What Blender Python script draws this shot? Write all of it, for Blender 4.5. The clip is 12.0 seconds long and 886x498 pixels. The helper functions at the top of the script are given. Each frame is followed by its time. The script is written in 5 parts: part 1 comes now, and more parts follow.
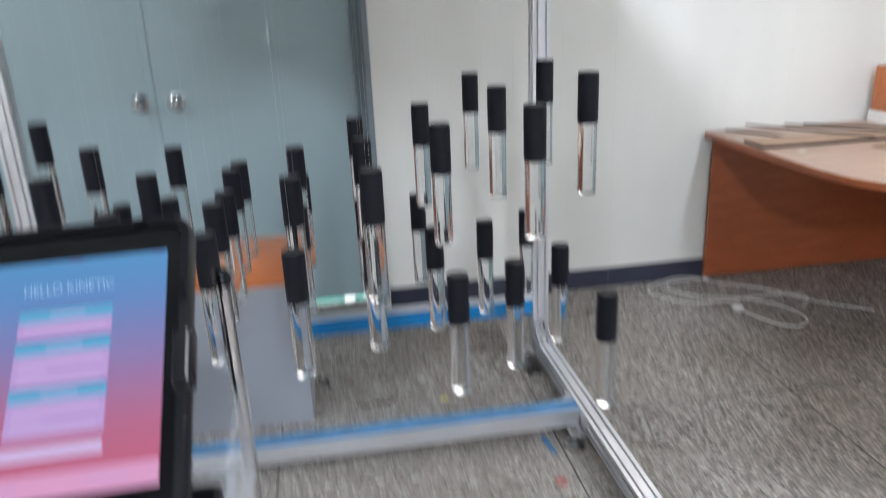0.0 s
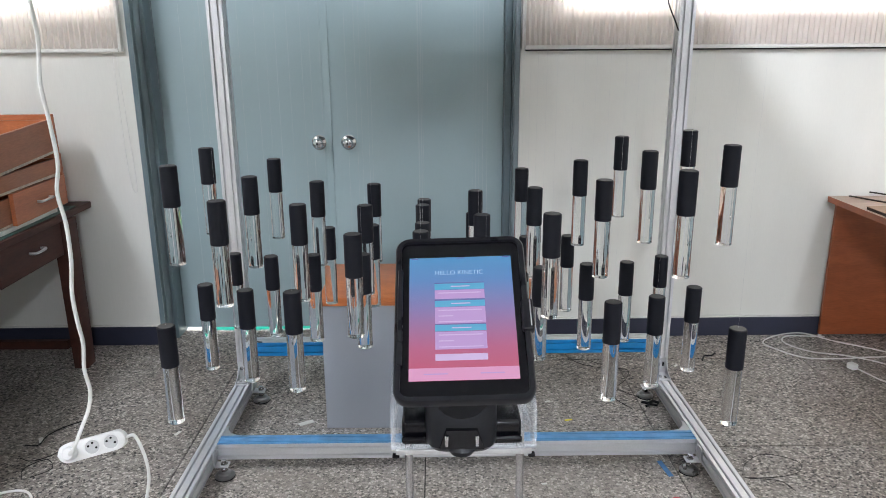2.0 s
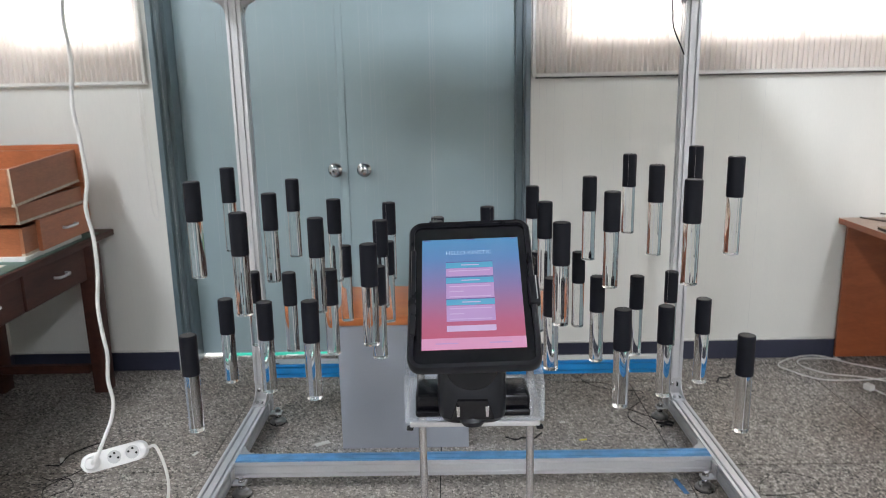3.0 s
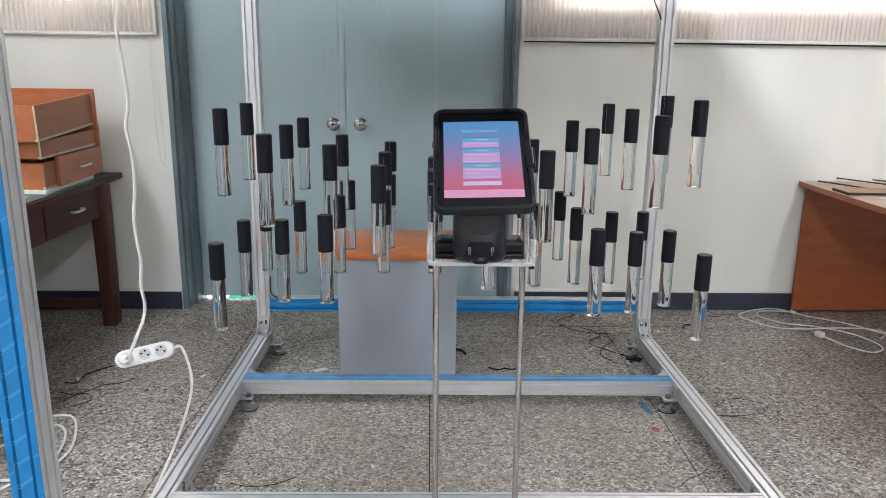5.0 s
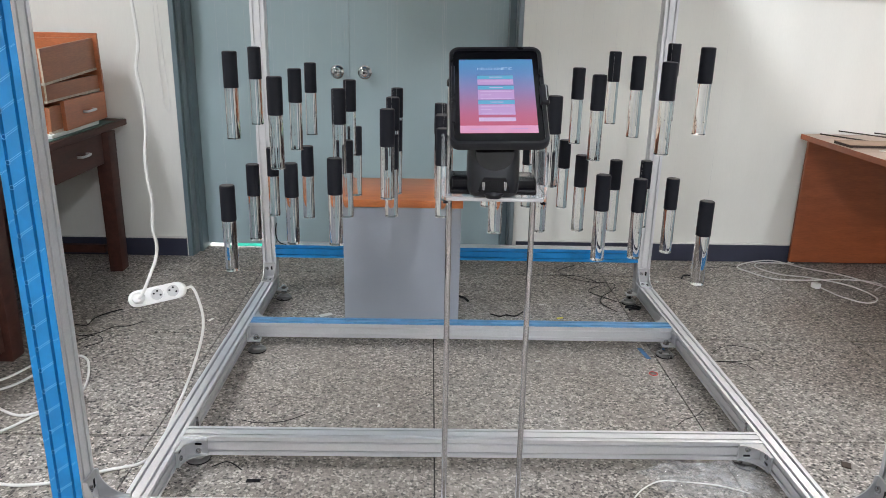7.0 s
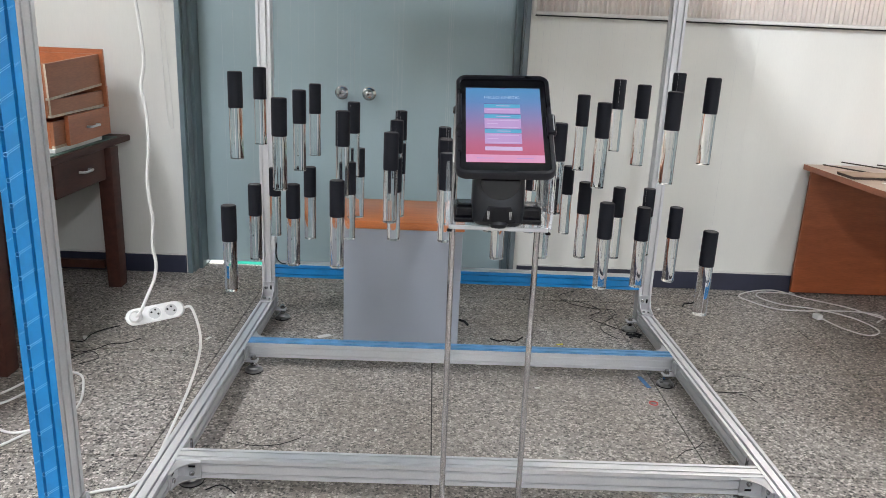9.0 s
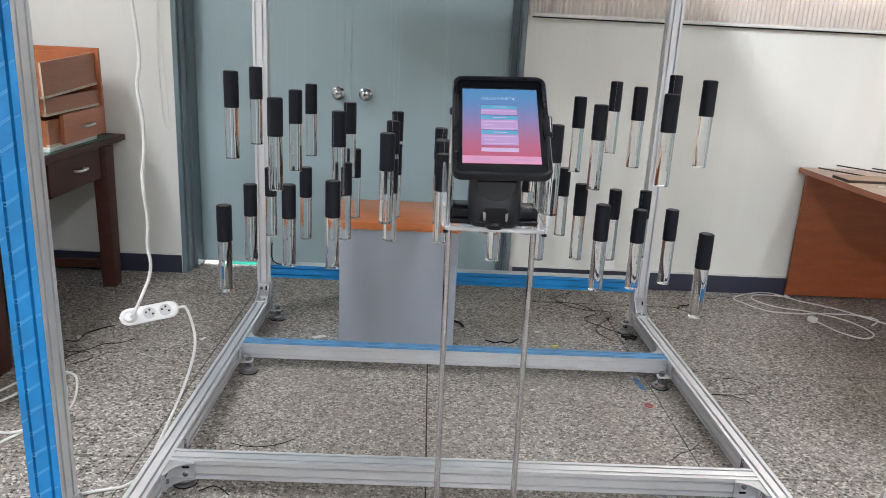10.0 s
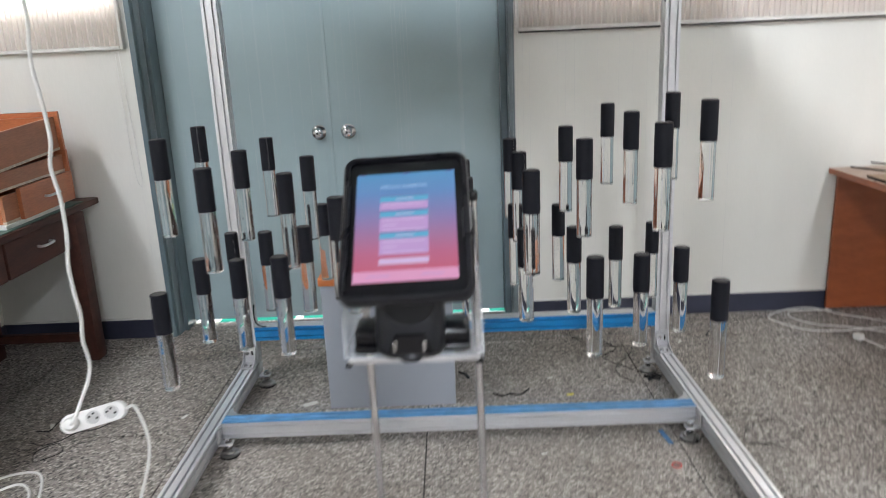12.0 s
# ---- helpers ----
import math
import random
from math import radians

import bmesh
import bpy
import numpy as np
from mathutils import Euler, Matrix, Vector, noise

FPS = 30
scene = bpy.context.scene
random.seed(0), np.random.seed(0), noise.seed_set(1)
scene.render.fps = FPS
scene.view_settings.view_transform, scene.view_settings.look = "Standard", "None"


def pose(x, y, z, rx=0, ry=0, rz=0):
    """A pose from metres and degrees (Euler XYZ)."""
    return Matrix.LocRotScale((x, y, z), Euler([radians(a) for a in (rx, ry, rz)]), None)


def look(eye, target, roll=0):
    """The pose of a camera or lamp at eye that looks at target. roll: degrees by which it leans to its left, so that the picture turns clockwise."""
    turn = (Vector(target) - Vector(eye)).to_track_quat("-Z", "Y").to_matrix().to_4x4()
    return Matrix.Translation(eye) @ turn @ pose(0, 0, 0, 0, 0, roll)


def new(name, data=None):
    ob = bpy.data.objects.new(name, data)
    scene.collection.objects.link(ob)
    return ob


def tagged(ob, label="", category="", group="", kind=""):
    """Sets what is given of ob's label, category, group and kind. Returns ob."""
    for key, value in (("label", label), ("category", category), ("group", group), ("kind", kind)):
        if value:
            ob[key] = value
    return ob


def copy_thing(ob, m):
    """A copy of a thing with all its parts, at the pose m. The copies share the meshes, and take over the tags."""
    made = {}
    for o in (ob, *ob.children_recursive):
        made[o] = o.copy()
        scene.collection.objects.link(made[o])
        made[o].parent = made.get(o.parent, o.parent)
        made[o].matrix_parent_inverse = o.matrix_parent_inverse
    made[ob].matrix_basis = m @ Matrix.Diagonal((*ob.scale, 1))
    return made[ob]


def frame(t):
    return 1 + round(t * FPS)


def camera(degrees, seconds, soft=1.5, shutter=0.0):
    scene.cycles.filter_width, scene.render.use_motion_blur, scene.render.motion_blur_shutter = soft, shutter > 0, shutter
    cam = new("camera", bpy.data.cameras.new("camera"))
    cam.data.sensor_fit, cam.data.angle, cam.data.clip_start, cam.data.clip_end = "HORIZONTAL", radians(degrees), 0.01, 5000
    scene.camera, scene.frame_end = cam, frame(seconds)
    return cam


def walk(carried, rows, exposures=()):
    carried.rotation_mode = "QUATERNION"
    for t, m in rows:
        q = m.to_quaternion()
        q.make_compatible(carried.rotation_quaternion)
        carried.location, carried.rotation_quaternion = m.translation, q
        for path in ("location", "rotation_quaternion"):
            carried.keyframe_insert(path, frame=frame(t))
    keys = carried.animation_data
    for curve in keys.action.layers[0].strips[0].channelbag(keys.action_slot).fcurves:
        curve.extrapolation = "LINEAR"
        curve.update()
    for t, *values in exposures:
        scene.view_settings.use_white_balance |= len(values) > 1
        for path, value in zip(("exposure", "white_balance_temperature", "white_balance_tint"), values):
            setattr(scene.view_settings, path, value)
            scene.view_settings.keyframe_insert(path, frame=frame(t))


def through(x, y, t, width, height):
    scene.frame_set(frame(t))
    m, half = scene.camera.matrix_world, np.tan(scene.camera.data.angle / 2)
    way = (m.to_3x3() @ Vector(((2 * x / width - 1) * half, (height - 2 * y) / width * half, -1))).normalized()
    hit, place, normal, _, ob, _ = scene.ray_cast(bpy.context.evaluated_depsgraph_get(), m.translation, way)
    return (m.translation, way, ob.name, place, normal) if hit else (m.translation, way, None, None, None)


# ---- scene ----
cam = camera(62.0, 12.0, soft=0.55, shutter=0.5)
PATH = [
    (0, (0.144, 0.789, 1.378), (0.416, 2.659, 0.724), -2.5),
    (0.1, (0.155, 0.758, 1.388), (0.405, 2.6, 0.65), -0.3),
    (0.2, (0.155, 0.728, 1.395), (0.342, 2.589, 0.687), 0.3),
    (0.3, (0.164, 0.691, 1.411), (0.251, 2.558, 0.702), -0.9),
    (0.4, (0.168, 0.668, 1.434), (0.207, 2.542, 0.737), -2.2),
    (0.5, (0.17, 0.645, 1.447), (0.189, 2.532, 0.785), -3.2),
    (0.7, (0.146, 0.602, 1.452), (0.129, 2.496, 0.81), -2.1),
    (1, (0.078, 0.543, 1.463), (0.031, 2.445, 0.845), -1.5),
    (1.5, (-0.032, 0.484, 1.46), (-0.043, 2.398, 0.879), -1.7),
    (2, (-0.062, 0.444, 1.468), (-0.045, 2.369, 0.925), -0.4),
    (2.5, (-0.07, 0.434, 1.46), (-0.039, 2.353, 0.899), -0.3),
    (3, (-0.058, 0.375, 1.413), (-0.08, 2.326, 0.972), -1.1),
    (3.5, (0.001, 0.232, 1.352), (-0.098, 2.198, 0.996), 0.7),
    (3.7, (0.024, 0.157, 1.341), (-0.098, 2.111, 0.929), -0.6),
    (5.3, (-0.129, 0.07, 1.302), (-0.073, 2.009, 0.816), 1.2),
    (5.5, (-0.128, 0.055, 1.297), (-0.077, 1.994, 0.811), 1.7),
    (6, (-0.132, 0.044, 1.277), (-0.064, 1.96, 0.706), 2.6),
    (6.5, (-0.14, 0.043, 1.278), (-0.093, 1.95, 0.676), 2.2),
    (7, (-0.142, 0.038, 1.284), (-0.099, 1.944, 0.683), 1.3),
    (7.5, (-0.146, 0.044, 1.286), (-0.099, 1.958, 0.708), 1.4),
    (9.5, (-0.148, 0.058, 1.294), (-0.104, 1.981, 0.745), 2.8),
    (10, (-0.148, 0.06, 1.292), (-0.094, 1.983, 0.746), 2.9),
    (10.5, (-0.148, 0.061, 1.295), (-0.089, 1.986, 0.757), 3.3),
    (11, (-0.152, 0.075, 1.294), (-0.095, 2.0, 0.753), 3.1),
    (11.3, (-0.134, 0.113, 1.297), (-0.067, 2.034, 0.744), 1.1),
    (11.5, (-0.099, 0.155, 1.304), (-0.039, 2.075, 0.746), -1.1),
    (11.7, (-0.051, 0.243, 1.322), (-0.04, 2.164, 0.766), -2.9),
    (11.8, (-0.025, 0.293, 1.337), (-0.047, 2.217, 0.79), -4.1),
    (12, (0.025, 0.383, 1.364), (-0.011, 2.313, 0.842), -2.6),
]
walk(cam, [(t, look(eye, target, roll)) for t, eye, target, roll in PATH], [(0.0, 0.02, 6150, 10), (0.5, 0.02, 6150, 10), (1.0, 0.04, 6250, 10), (2.0, 0.02, 6350, 10), (2.7, 0.0, 6430, 10), (3.3, -0.19, 6480, 10), (4.2, -0.17, 6500, 10), (5.3, 0.0, 6500, 10), (12.0, 0.0, 6500, 10)])

# ---- world and lights ----
world = bpy.data.worlds.new("sky")
scene.world = world
world.use_nodes = True
wn = world.node_tree.nodes
sky = wn.new("ShaderNodeTexSky")
sky.sky_type, sky.sun_disc = "NISHITA", False
sky.sun_elevation, sky.sun_rotation = radians(40), radians(30)
wn["Background"].inputs["Strength"].default_value = 0.12
world.node_tree.links.new(sky.outputs["Color"], wn["Background"].inputs["Color"])
scene.view_settings.exposure = 0.0

LAMP_POWER = 68.0
LAMPS = [(-2.14, 1.95, 0.67), (0.45, 1.95, 0.95), (2.15, 1.95, 0.40), (-1.90, -1.5, 0.44), (0.45, -1.5, 2.0), (2.15, -1.5, 0.42)]
LAMP_Z = 2.50


# ---- materials ----
def nodes_of(name):
    m = bpy.data.materials.new(name)
    m.use_nodes = True
    nt = m.node_tree
    return m, nt, nt.nodes["Principled BSDF"]


def noise_tex(nt, scale, detail=4.0, coords="Position", stretch=None):
    if coords == "Position":
        src = nt.nodes.new("ShaderNodeNewGeometry").outputs["Position"]
    else:
        src = nt.nodes.new("ShaderNodeTexCoord").outputs[coords]
    if stretch:
        mp = nt.nodes.new("ShaderNodeMapping")
        mp.inputs["Scale"].default_value = stretch
        nt.links.new(src, mp.inputs["Vector"])
        src = mp.outputs["Vector"]
    n = nt.nodes.new("ShaderNodeTexNoise")
    n.inputs["Scale"].default_value = scale
    n.inputs["Detail"].default_value = detail
    nt.links.new(src, n.inputs["Vector"])
    return n


def ramp(nt, fac, stops):
    r = nt.nodes.new("ShaderNodeValToRGB")
    els = r.color_ramp.elements
    while len(els) < len(stops):
        els.new(0.5)
    for e, (p, c) in zip(els, stops):
        e.position = p
        e.color = (*c, 1.0)
    nt.links.new(fac, r.inputs["Fac"])
    return r


def mixed(nt, a, b, fac, mode="MIX"):
    mx = nt.nodes.new("ShaderNodeMix")
    mx.data_type, mx.blend_type = "RGBA", mode
    for value, sock in ((a, mx.inputs[6]), (b, mx.inputs[7])):
        if isinstance(value, tuple):
            sock.default_value = (*value, 1.0)
        else:
            nt.links.new(value, sock)
    if isinstance(fac, float):
        mx.inputs[0].default_value = fac
    else:
        nt.links.new(fac, mx.inputs[0])
    return mx.outputs[2]


def bump(nt, bsdf, height, strength, distance=0.002):
    b = nt.nodes.new("ShaderNodeBump")
    b.inputs["Strength"].default_value = strength
    b.inputs["Distance"].default_value = distance
    nt.links.new(height, b.inputs["Height"])
    nt.links.new(b.outputs["Normal"], bsdf.inputs["Normal"])


def surface(name, colour, rough=0.5, metal=0.0, vary=0.12, scale=3.0, fine=60.0, relief=0.05, stretch=None, coat=0.0, rough_vary=0.1, grit=0.6):
    """A plain surface: colour with broad and fine variation, and a fine relief."""
    m, nt, b = nodes_of(name)
    broad = noise_tex(nt, scale, 5.0, stretch=stretch)
    small = noise_tex(nt, fine, 3.0, stretch=stretch)
    dark = tuple(c * (1 - vary) for c in colour)
    light = tuple(min(1.0, c * (1 + vary)) for c in colour)
    base = ramp(nt, broad.outputs["Fac"], [(0.3, dark), (0.7, light)]).outputs["Color"]
    grain = ramp(nt, small.outputs["Fac"], [(0.3, (0.88, 0.88, 0.88)), (0.7, (1.0, 1.0, 1.0))]).outputs["Color"]
    nt.links.new(mixed(nt, base, grain, grit, "MULTIPLY"), b.inputs["Base Color"])
    rr = nt.nodes.new("ShaderNodeMapRange")
    rr.inputs["To Min"].default_value, rr.inputs["To Max"].default_value = max(0.02, rough - rough_vary), min(1.0, rough + rough_vary)
    nt.links.new(broad.outputs["Fac"], rr.inputs["Value"])
    nt.links.new(rr.outputs["Result"], b.inputs["Roughness"])
    b.inputs["Metallic"].default_value = metal
    b.inputs["Coat Weight"].default_value = coat
    if relief:
        bump(nt, b, small.outputs["Fac"], relief)
    return m


def wood(name, dark, light, rough=0.4, along=(1, 1, 1), coat=0.15):
    m, nt, b = nodes_of(name)
    n = noise_tex(nt, 9.0, 6.0, stretch=along)
    f = noise_tex(nt, 70.0, 4.0, stretch=along)
    base = ramp(nt, n.outputs["Fac"], [(0.3, dark), (0.7, light)]).outputs["Color"]
    grain = ramp(nt, f.outputs["Fac"], [(0.35, (0.75, 0.75, 0.75)), (0.65, (1.0, 1.0, 1.0))]).outputs["Color"]
    nt.links.new(mixed(nt, base, grain, 0.7, "MULTIPLY"), b.inputs["Base Color"])
    b.inputs["Roughness"].default_value = rough
    b.inputs["Coat Weight"].default_value = coat
    b.inputs["Coat Roughness"].default_value = 0.3
    bump(nt, b, f.outputs["Fac"], 0.08)
    return m


def terrazzo():
    m, nt, b = nodes_of("terrazzo")
    pos = nt.nodes.new("ShaderNodeNewGeometry").outputs["Position"]
    warp = noise_tex(nt, 35.0, 2.0)
    add = nt.nodes.new("ShaderNodeMix")
    add.data_type = "VECTOR"
    add.inputs[0].default_value = 0.012
    nt.links.new(pos, add.inputs[4])
    nt.links.new(warp.outputs["Color"], add.inputs[5])

    def chips(scale):
        v = nt.nodes.new("ShaderNodeTexVoronoi")
        v.inputs["Scale"].default_value = scale
        nt.links.new(add.outputs[1], v.inputs["Vector"])
        e = nt.nodes.new("ShaderNodeTexVoronoi")
        e.feature = "DISTANCE_TO_EDGE"
        e.inputs["Scale"].default_value = scale
        nt.links.new(add.outputs[1], e.inputs["Vector"])
        return v, e

    v1, e1 = chips(114.0)
    v2, e2 = chips(240.0)
    sep = nt.nodes.new("ShaderNodeSeparateColor")
    nt.links.new(v1.outputs["Color"], sep.inputs["Color"])
    sep2 = nt.nodes.new("ShaderNodeSeparateColor")
    nt.links.new(v2.outputs["Color"], sep2.inputs["Color"])
    big = ramp(nt, sep.outputs["Red"], [(0.0, (0.022, 0.020, 0.020)), (0.19, (0.10, 0.092, 0.087)), (0.31, (0.26, 0.244, 0.229)), (0.48, (0.44, 0.418, 0.397)), (0.72, (0.70, 0.676, 0.648))])
    small = ramp(nt, sep2.outputs["Green"], [(0.0, (0.11, 0.10, 0.093)), (0.20, (0.25, 0.23, 0.215)), (0.65, (0.36, 0.338, 0.318))])
    for r in (big, small):
        r.color_ramp.interpolation = "CONSTANT"
    cement = noise_tex(nt, 14.0, 6.0)
    bed = ramp(nt, cement.outputs["Fac"], [(0.3, (0.27, 0.25, 0.234)), (0.7, (0.35, 0.327, 0.308))]).outputs["Color"]
    inner2 = ramp(nt, e2.outputs["Distance"], [(0.05, (0, 0, 0)), (0.09, (1, 1, 1))]).outputs["Color"]
    bed2 = mixed(nt, bed, small.outputs["Color"], inner2)
    gate = nt.nodes.new("ShaderNodeMath")
    gate.operation = "GREATER_THAN"
    gate.inputs[1].default_value = 0.30
    nt.links.new(sep.outputs["Blue"], gate.inputs[0])
    inner1 = ramp(nt, e1.outputs["Distance"], [(0.07, (0, 0, 0)), (0.11, (1, 1, 1))]).outputs["Color"]
    both = nt.nodes.new("ShaderNodeMath")
    both.operation = "MULTIPLY"
    nt.links.new(inner1, both.inputs[0])
    nt.links.new(gate.outputs[0], both.inputs[1])
    chipped = mixed(nt, bed2, big.outputs["Color"], both.outputs[0])
    info = nt.nodes.new("ShaderNodeObjectInfo")
    tone = ramp(nt, info.outputs["Random"], [(0.0, (0.85, 0.835, 0.82)), (1.0, (0.98, 0.965, 0.95))]).outputs["Color"]
    chipped = mixed(nt, chipped, tone, 1.0, "MULTIPLY")
    wide = noise_tex(nt, 0.55, 3.0)
    soil = ramp(nt, wide.outputs["Fac"], [(0.38, (0.74, 0.70, 0.655)), (0.52, (1.08, 1.07, 1.06))]).outputs["Color"]
    chipped = mixed(nt, chipped, soil, 0.8, "MULTIPLY")
    dust = noise_tex(nt, 2.1, 7.0)
    film = ramp(nt, dust.outputs["Fac"], [(0.48, (0.0, 0.0, 0.0)), (0.68, (0.30, 0.30, 0.30))]).outputs["Color"]
    chipped = mixed(nt, chipped, (0.33, 0.303, 0.274), film)
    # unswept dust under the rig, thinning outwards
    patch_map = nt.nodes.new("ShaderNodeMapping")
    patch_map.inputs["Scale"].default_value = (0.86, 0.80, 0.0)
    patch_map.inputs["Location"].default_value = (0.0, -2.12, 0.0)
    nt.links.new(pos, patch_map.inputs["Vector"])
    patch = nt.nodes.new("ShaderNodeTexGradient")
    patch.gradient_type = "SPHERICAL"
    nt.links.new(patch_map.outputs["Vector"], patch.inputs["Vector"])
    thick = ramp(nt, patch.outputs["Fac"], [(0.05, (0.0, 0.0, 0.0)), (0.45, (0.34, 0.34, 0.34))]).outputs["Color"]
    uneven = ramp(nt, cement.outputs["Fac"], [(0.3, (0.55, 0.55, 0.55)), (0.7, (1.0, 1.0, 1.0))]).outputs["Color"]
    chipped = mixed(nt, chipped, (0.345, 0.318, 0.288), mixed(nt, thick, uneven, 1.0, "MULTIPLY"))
    stain = noise_tex(nt, 1.3, 6.0)
    grime = ramp(nt, stain.outputs["Fac"], [(0.32, (0.50, 0.43, 0.36)), (0.60, (1.0, 0.985, 0.965))]).outputs["Color"]
    nt.links.new(mixed(nt, chipped, grime, 0.55, "MULTIPLY"), b.inputs["Base Color"])
    rr = nt.nodes.new("ShaderNodeMapRange")
    rr.inputs["To Min"].default_value, rr.inputs["To Max"].default_value = 0.42, 0.68
    nt.links.new(stain.outputs["Fac"], rr.inputs["Value"])
    nt.links.new(rr.outputs["Result"], b.inputs["Roughness"])
    bump(nt, b, warp.outputs["Fac"], 0.03)
    return m


def clear(name, colour, ior=1.49, rough=0.0):
    m, nt, b = nodes_of(name)
    b.inputs["Base Color"].default_value = (*colour, 1)
    b.inputs["Transmission Weight"].default_value = 1.0
    b.inputs["IOR"].default_value = ior
    b.inputs["Roughness"].default_value = rough
    return m


def hazy(name, colour, body):
    """A thin clear sheet: mostly see-through, with a little haze and gloss of its own."""
    m, nt, b = nodes_of(name)
    b.inputs["Base Color"].default_value = (*colour, 1)
    b.inputs["Roughness"].default_value = 0.08
    scratch = noise_tex(nt, 40.0, 4.0)
    bump(nt, b, scratch.outputs["Fac"], 0.02)
    t = nt.nodes.new("ShaderNodeBsdfTransparent")
    mx = nt.nodes.new("ShaderNodeMixShader")
    mx.inputs[0].default_value = body
    nt.links.new(t.outputs[0], mx.inputs[1])
    nt.links.new(b.outputs[0], mx.inputs[2])
    nt.links.new(mx.outputs[0], nt.nodes["Material Output"].inputs["Surface"])
    return m


def glow(name, colour, strength):
    m, nt, b = nodes_of(name)
    b.inputs["Base Color"].default_value = (0, 0, 0, 1)
    b.inputs["Emission Color"].default_value = (*colour, 1)
    b.inputs["Emission Strength"].default_value = strength
    return m


def cloth(name, colour, through):
    m, nt, b = nodes_of(name)
    out = nt.nodes["Material Output"]
    weave = noise_tex(nt, 900.0, 2.0)
    broad = noise_tex(nt, 5.0, 4.0)
    base = ramp(nt, broad.outputs["Fac"], [(0.3, tuple(c * 0.94 for c in colour)), (0.7, colour)]).outputs["Color"]
    d = nt.nodes.new("ShaderNodeBsdfDiffuse")
    t = nt.nodes.new("ShaderNodeBsdfTranslucent")
    nt.links.new(base, d.inputs["Color"])
    nt.links.new(base, t.inputs["Color"])
    mx = nt.nodes.new("ShaderNodeMixShader")
    mx.inputs[0].default_value = through
    nt.links.new(d.outputs[0], mx.inputs[1])
    nt.links.new(t.outputs[0], mx.inputs[2])
    # the open weave lets some of the view through
    clear_part = nt.nodes.new("ShaderNodeBsdfTransparent")
    open_weave = nt.nodes.new("ShaderNodeMixShader")
    open_weave.inputs[0].default_value = 0.20
    nt.links.new(mx.outputs[0], open_weave.inputs[1])
    nt.links.new(clear_part.outputs[0], open_weave.inputs[2])
    nt.links.new(open_weave.outputs[0], out.inputs["Surface"])
    return m


def screen_gradient():
    m, nt, b = nodes_of("tablet_display")
    tc = nt.nodes.new("ShaderNodeTexCoord")
    sp = nt.nodes.new("ShaderNodeSeparateXYZ")
    nt.links.new(tc.outputs["Object"], sp.inputs[0])
    mr = nt.nodes.new("ShaderNodeMapRange")
    mr.inputs["From Min"].default_value, mr.inputs["From Max"].default_value = -0.080, 0.080
    nt.links.new(sp.outputs["Y"], mr.inputs["Value"])
    r = ramp(nt, mr.outputs["Result"], [(0.0, (0.62, 0.11, 0.19)), (0.25, (0.52, 0.14, 0.27)), (0.55, (0.27, 0.21, 0.46)), (0.8, (0.12, 0.27, 0.57)), (1.0, (0.09, 0.31, 0.60))])
    b.inputs["Base Color"].default_value = (0.01, 0.01, 0.01, 1)
    b.inputs["Roughness"].default_value = 0.12
    nt.links.new(r.outputs["Color"], b.inputs["Emission Color"])
    b.inputs["Emission Strength"].default_value = 0.85
    return m


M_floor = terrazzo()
M_joint = surface("joint_grout", (0.035, 0.033, 0.03), 0.9)
M_wall = surface("cream_wall_paint", (0.755, 0.745, 0.695), 0.5, vary=0.05, scale=2.6, fine=180.0, relief=0.02, grit=0.2, stretch=(1, 1, 0.16))
M_wall_side = surface("cream_plaster", (0.72, 0.70, 0.63), 0.7, vary=0.05, scale=1.2, fine=140.0, relief=0.06)
M_wall_rear = surface("unseen_rear_grey", (0.34, 0.33, 0.31), 0.7, vary=0.06, scale=1.2, fine=140.0, relief=0.06)
M_ceiling = surface("ceiling_board", (0.78, 0.78, 0.76), 0.8, vary=0.03)
M_base = surface("navy_baseboard", (0.030, 0.033, 0.058), 0.45, vary=0.2, scale=4.0)
M_door = surface("pale_teal_door_paint", (0.335, 0.432, 0.455), 0.34, vary=0.06, scale=1.6, fine=120.0, relief=0.012, stretch=(1, 1, 0.35), grit=0.15)
# paler grey for the frame beads and the right-hand face
M_jamb_light = surface("paler_grey_frame_paint", (0.19, 0.23, 0.25), 0.4, vary=0.12, scale=9.0)
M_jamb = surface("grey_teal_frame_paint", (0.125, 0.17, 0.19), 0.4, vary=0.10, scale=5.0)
M_alu = surface("anodised_aluminium", (0.76, 0.762, 0.78), 0.36, metal=0.75, vary=0.05, scale=6.0, fine=220.0, relief=0.02)
M_cast = surface("cast_aluminium", (0.56, 0.56, 0.57), 0.40, metal=0.8, vary=0.08, scale=20.0)
M_steel = surface("chrome_steel", (0.50, 0.50, 0.51), 0.06, metal=1.0, vary=0.04, scale=12.0, relief=0.0, rough_vary=0.05)
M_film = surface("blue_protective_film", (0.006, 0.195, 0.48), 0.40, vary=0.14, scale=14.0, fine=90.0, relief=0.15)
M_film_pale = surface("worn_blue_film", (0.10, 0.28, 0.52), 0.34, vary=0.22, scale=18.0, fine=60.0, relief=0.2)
M_film_dull = surface("dull_blue_film", (0.045, 0.15, 0.32), 0.5, vary=0.25, scale=30.0)
M_mark = surface("pale_print", (0.16, 0.42, 0.72), 0.5)
M_cap = surface("black_abs_cap", (0.0068, 0.0073, 0.0120), 0.55, vary=0.15, scale=30.0, fine=400.0, relief=0.06)
M_cap_top = surface("grey_cap_end", (0.055, 0.052, 0.050), 0.6, vary=0.3, scale=60.0)
M_acryl = clear("clear_acrylic", (0.97, 0.975, 0.975))
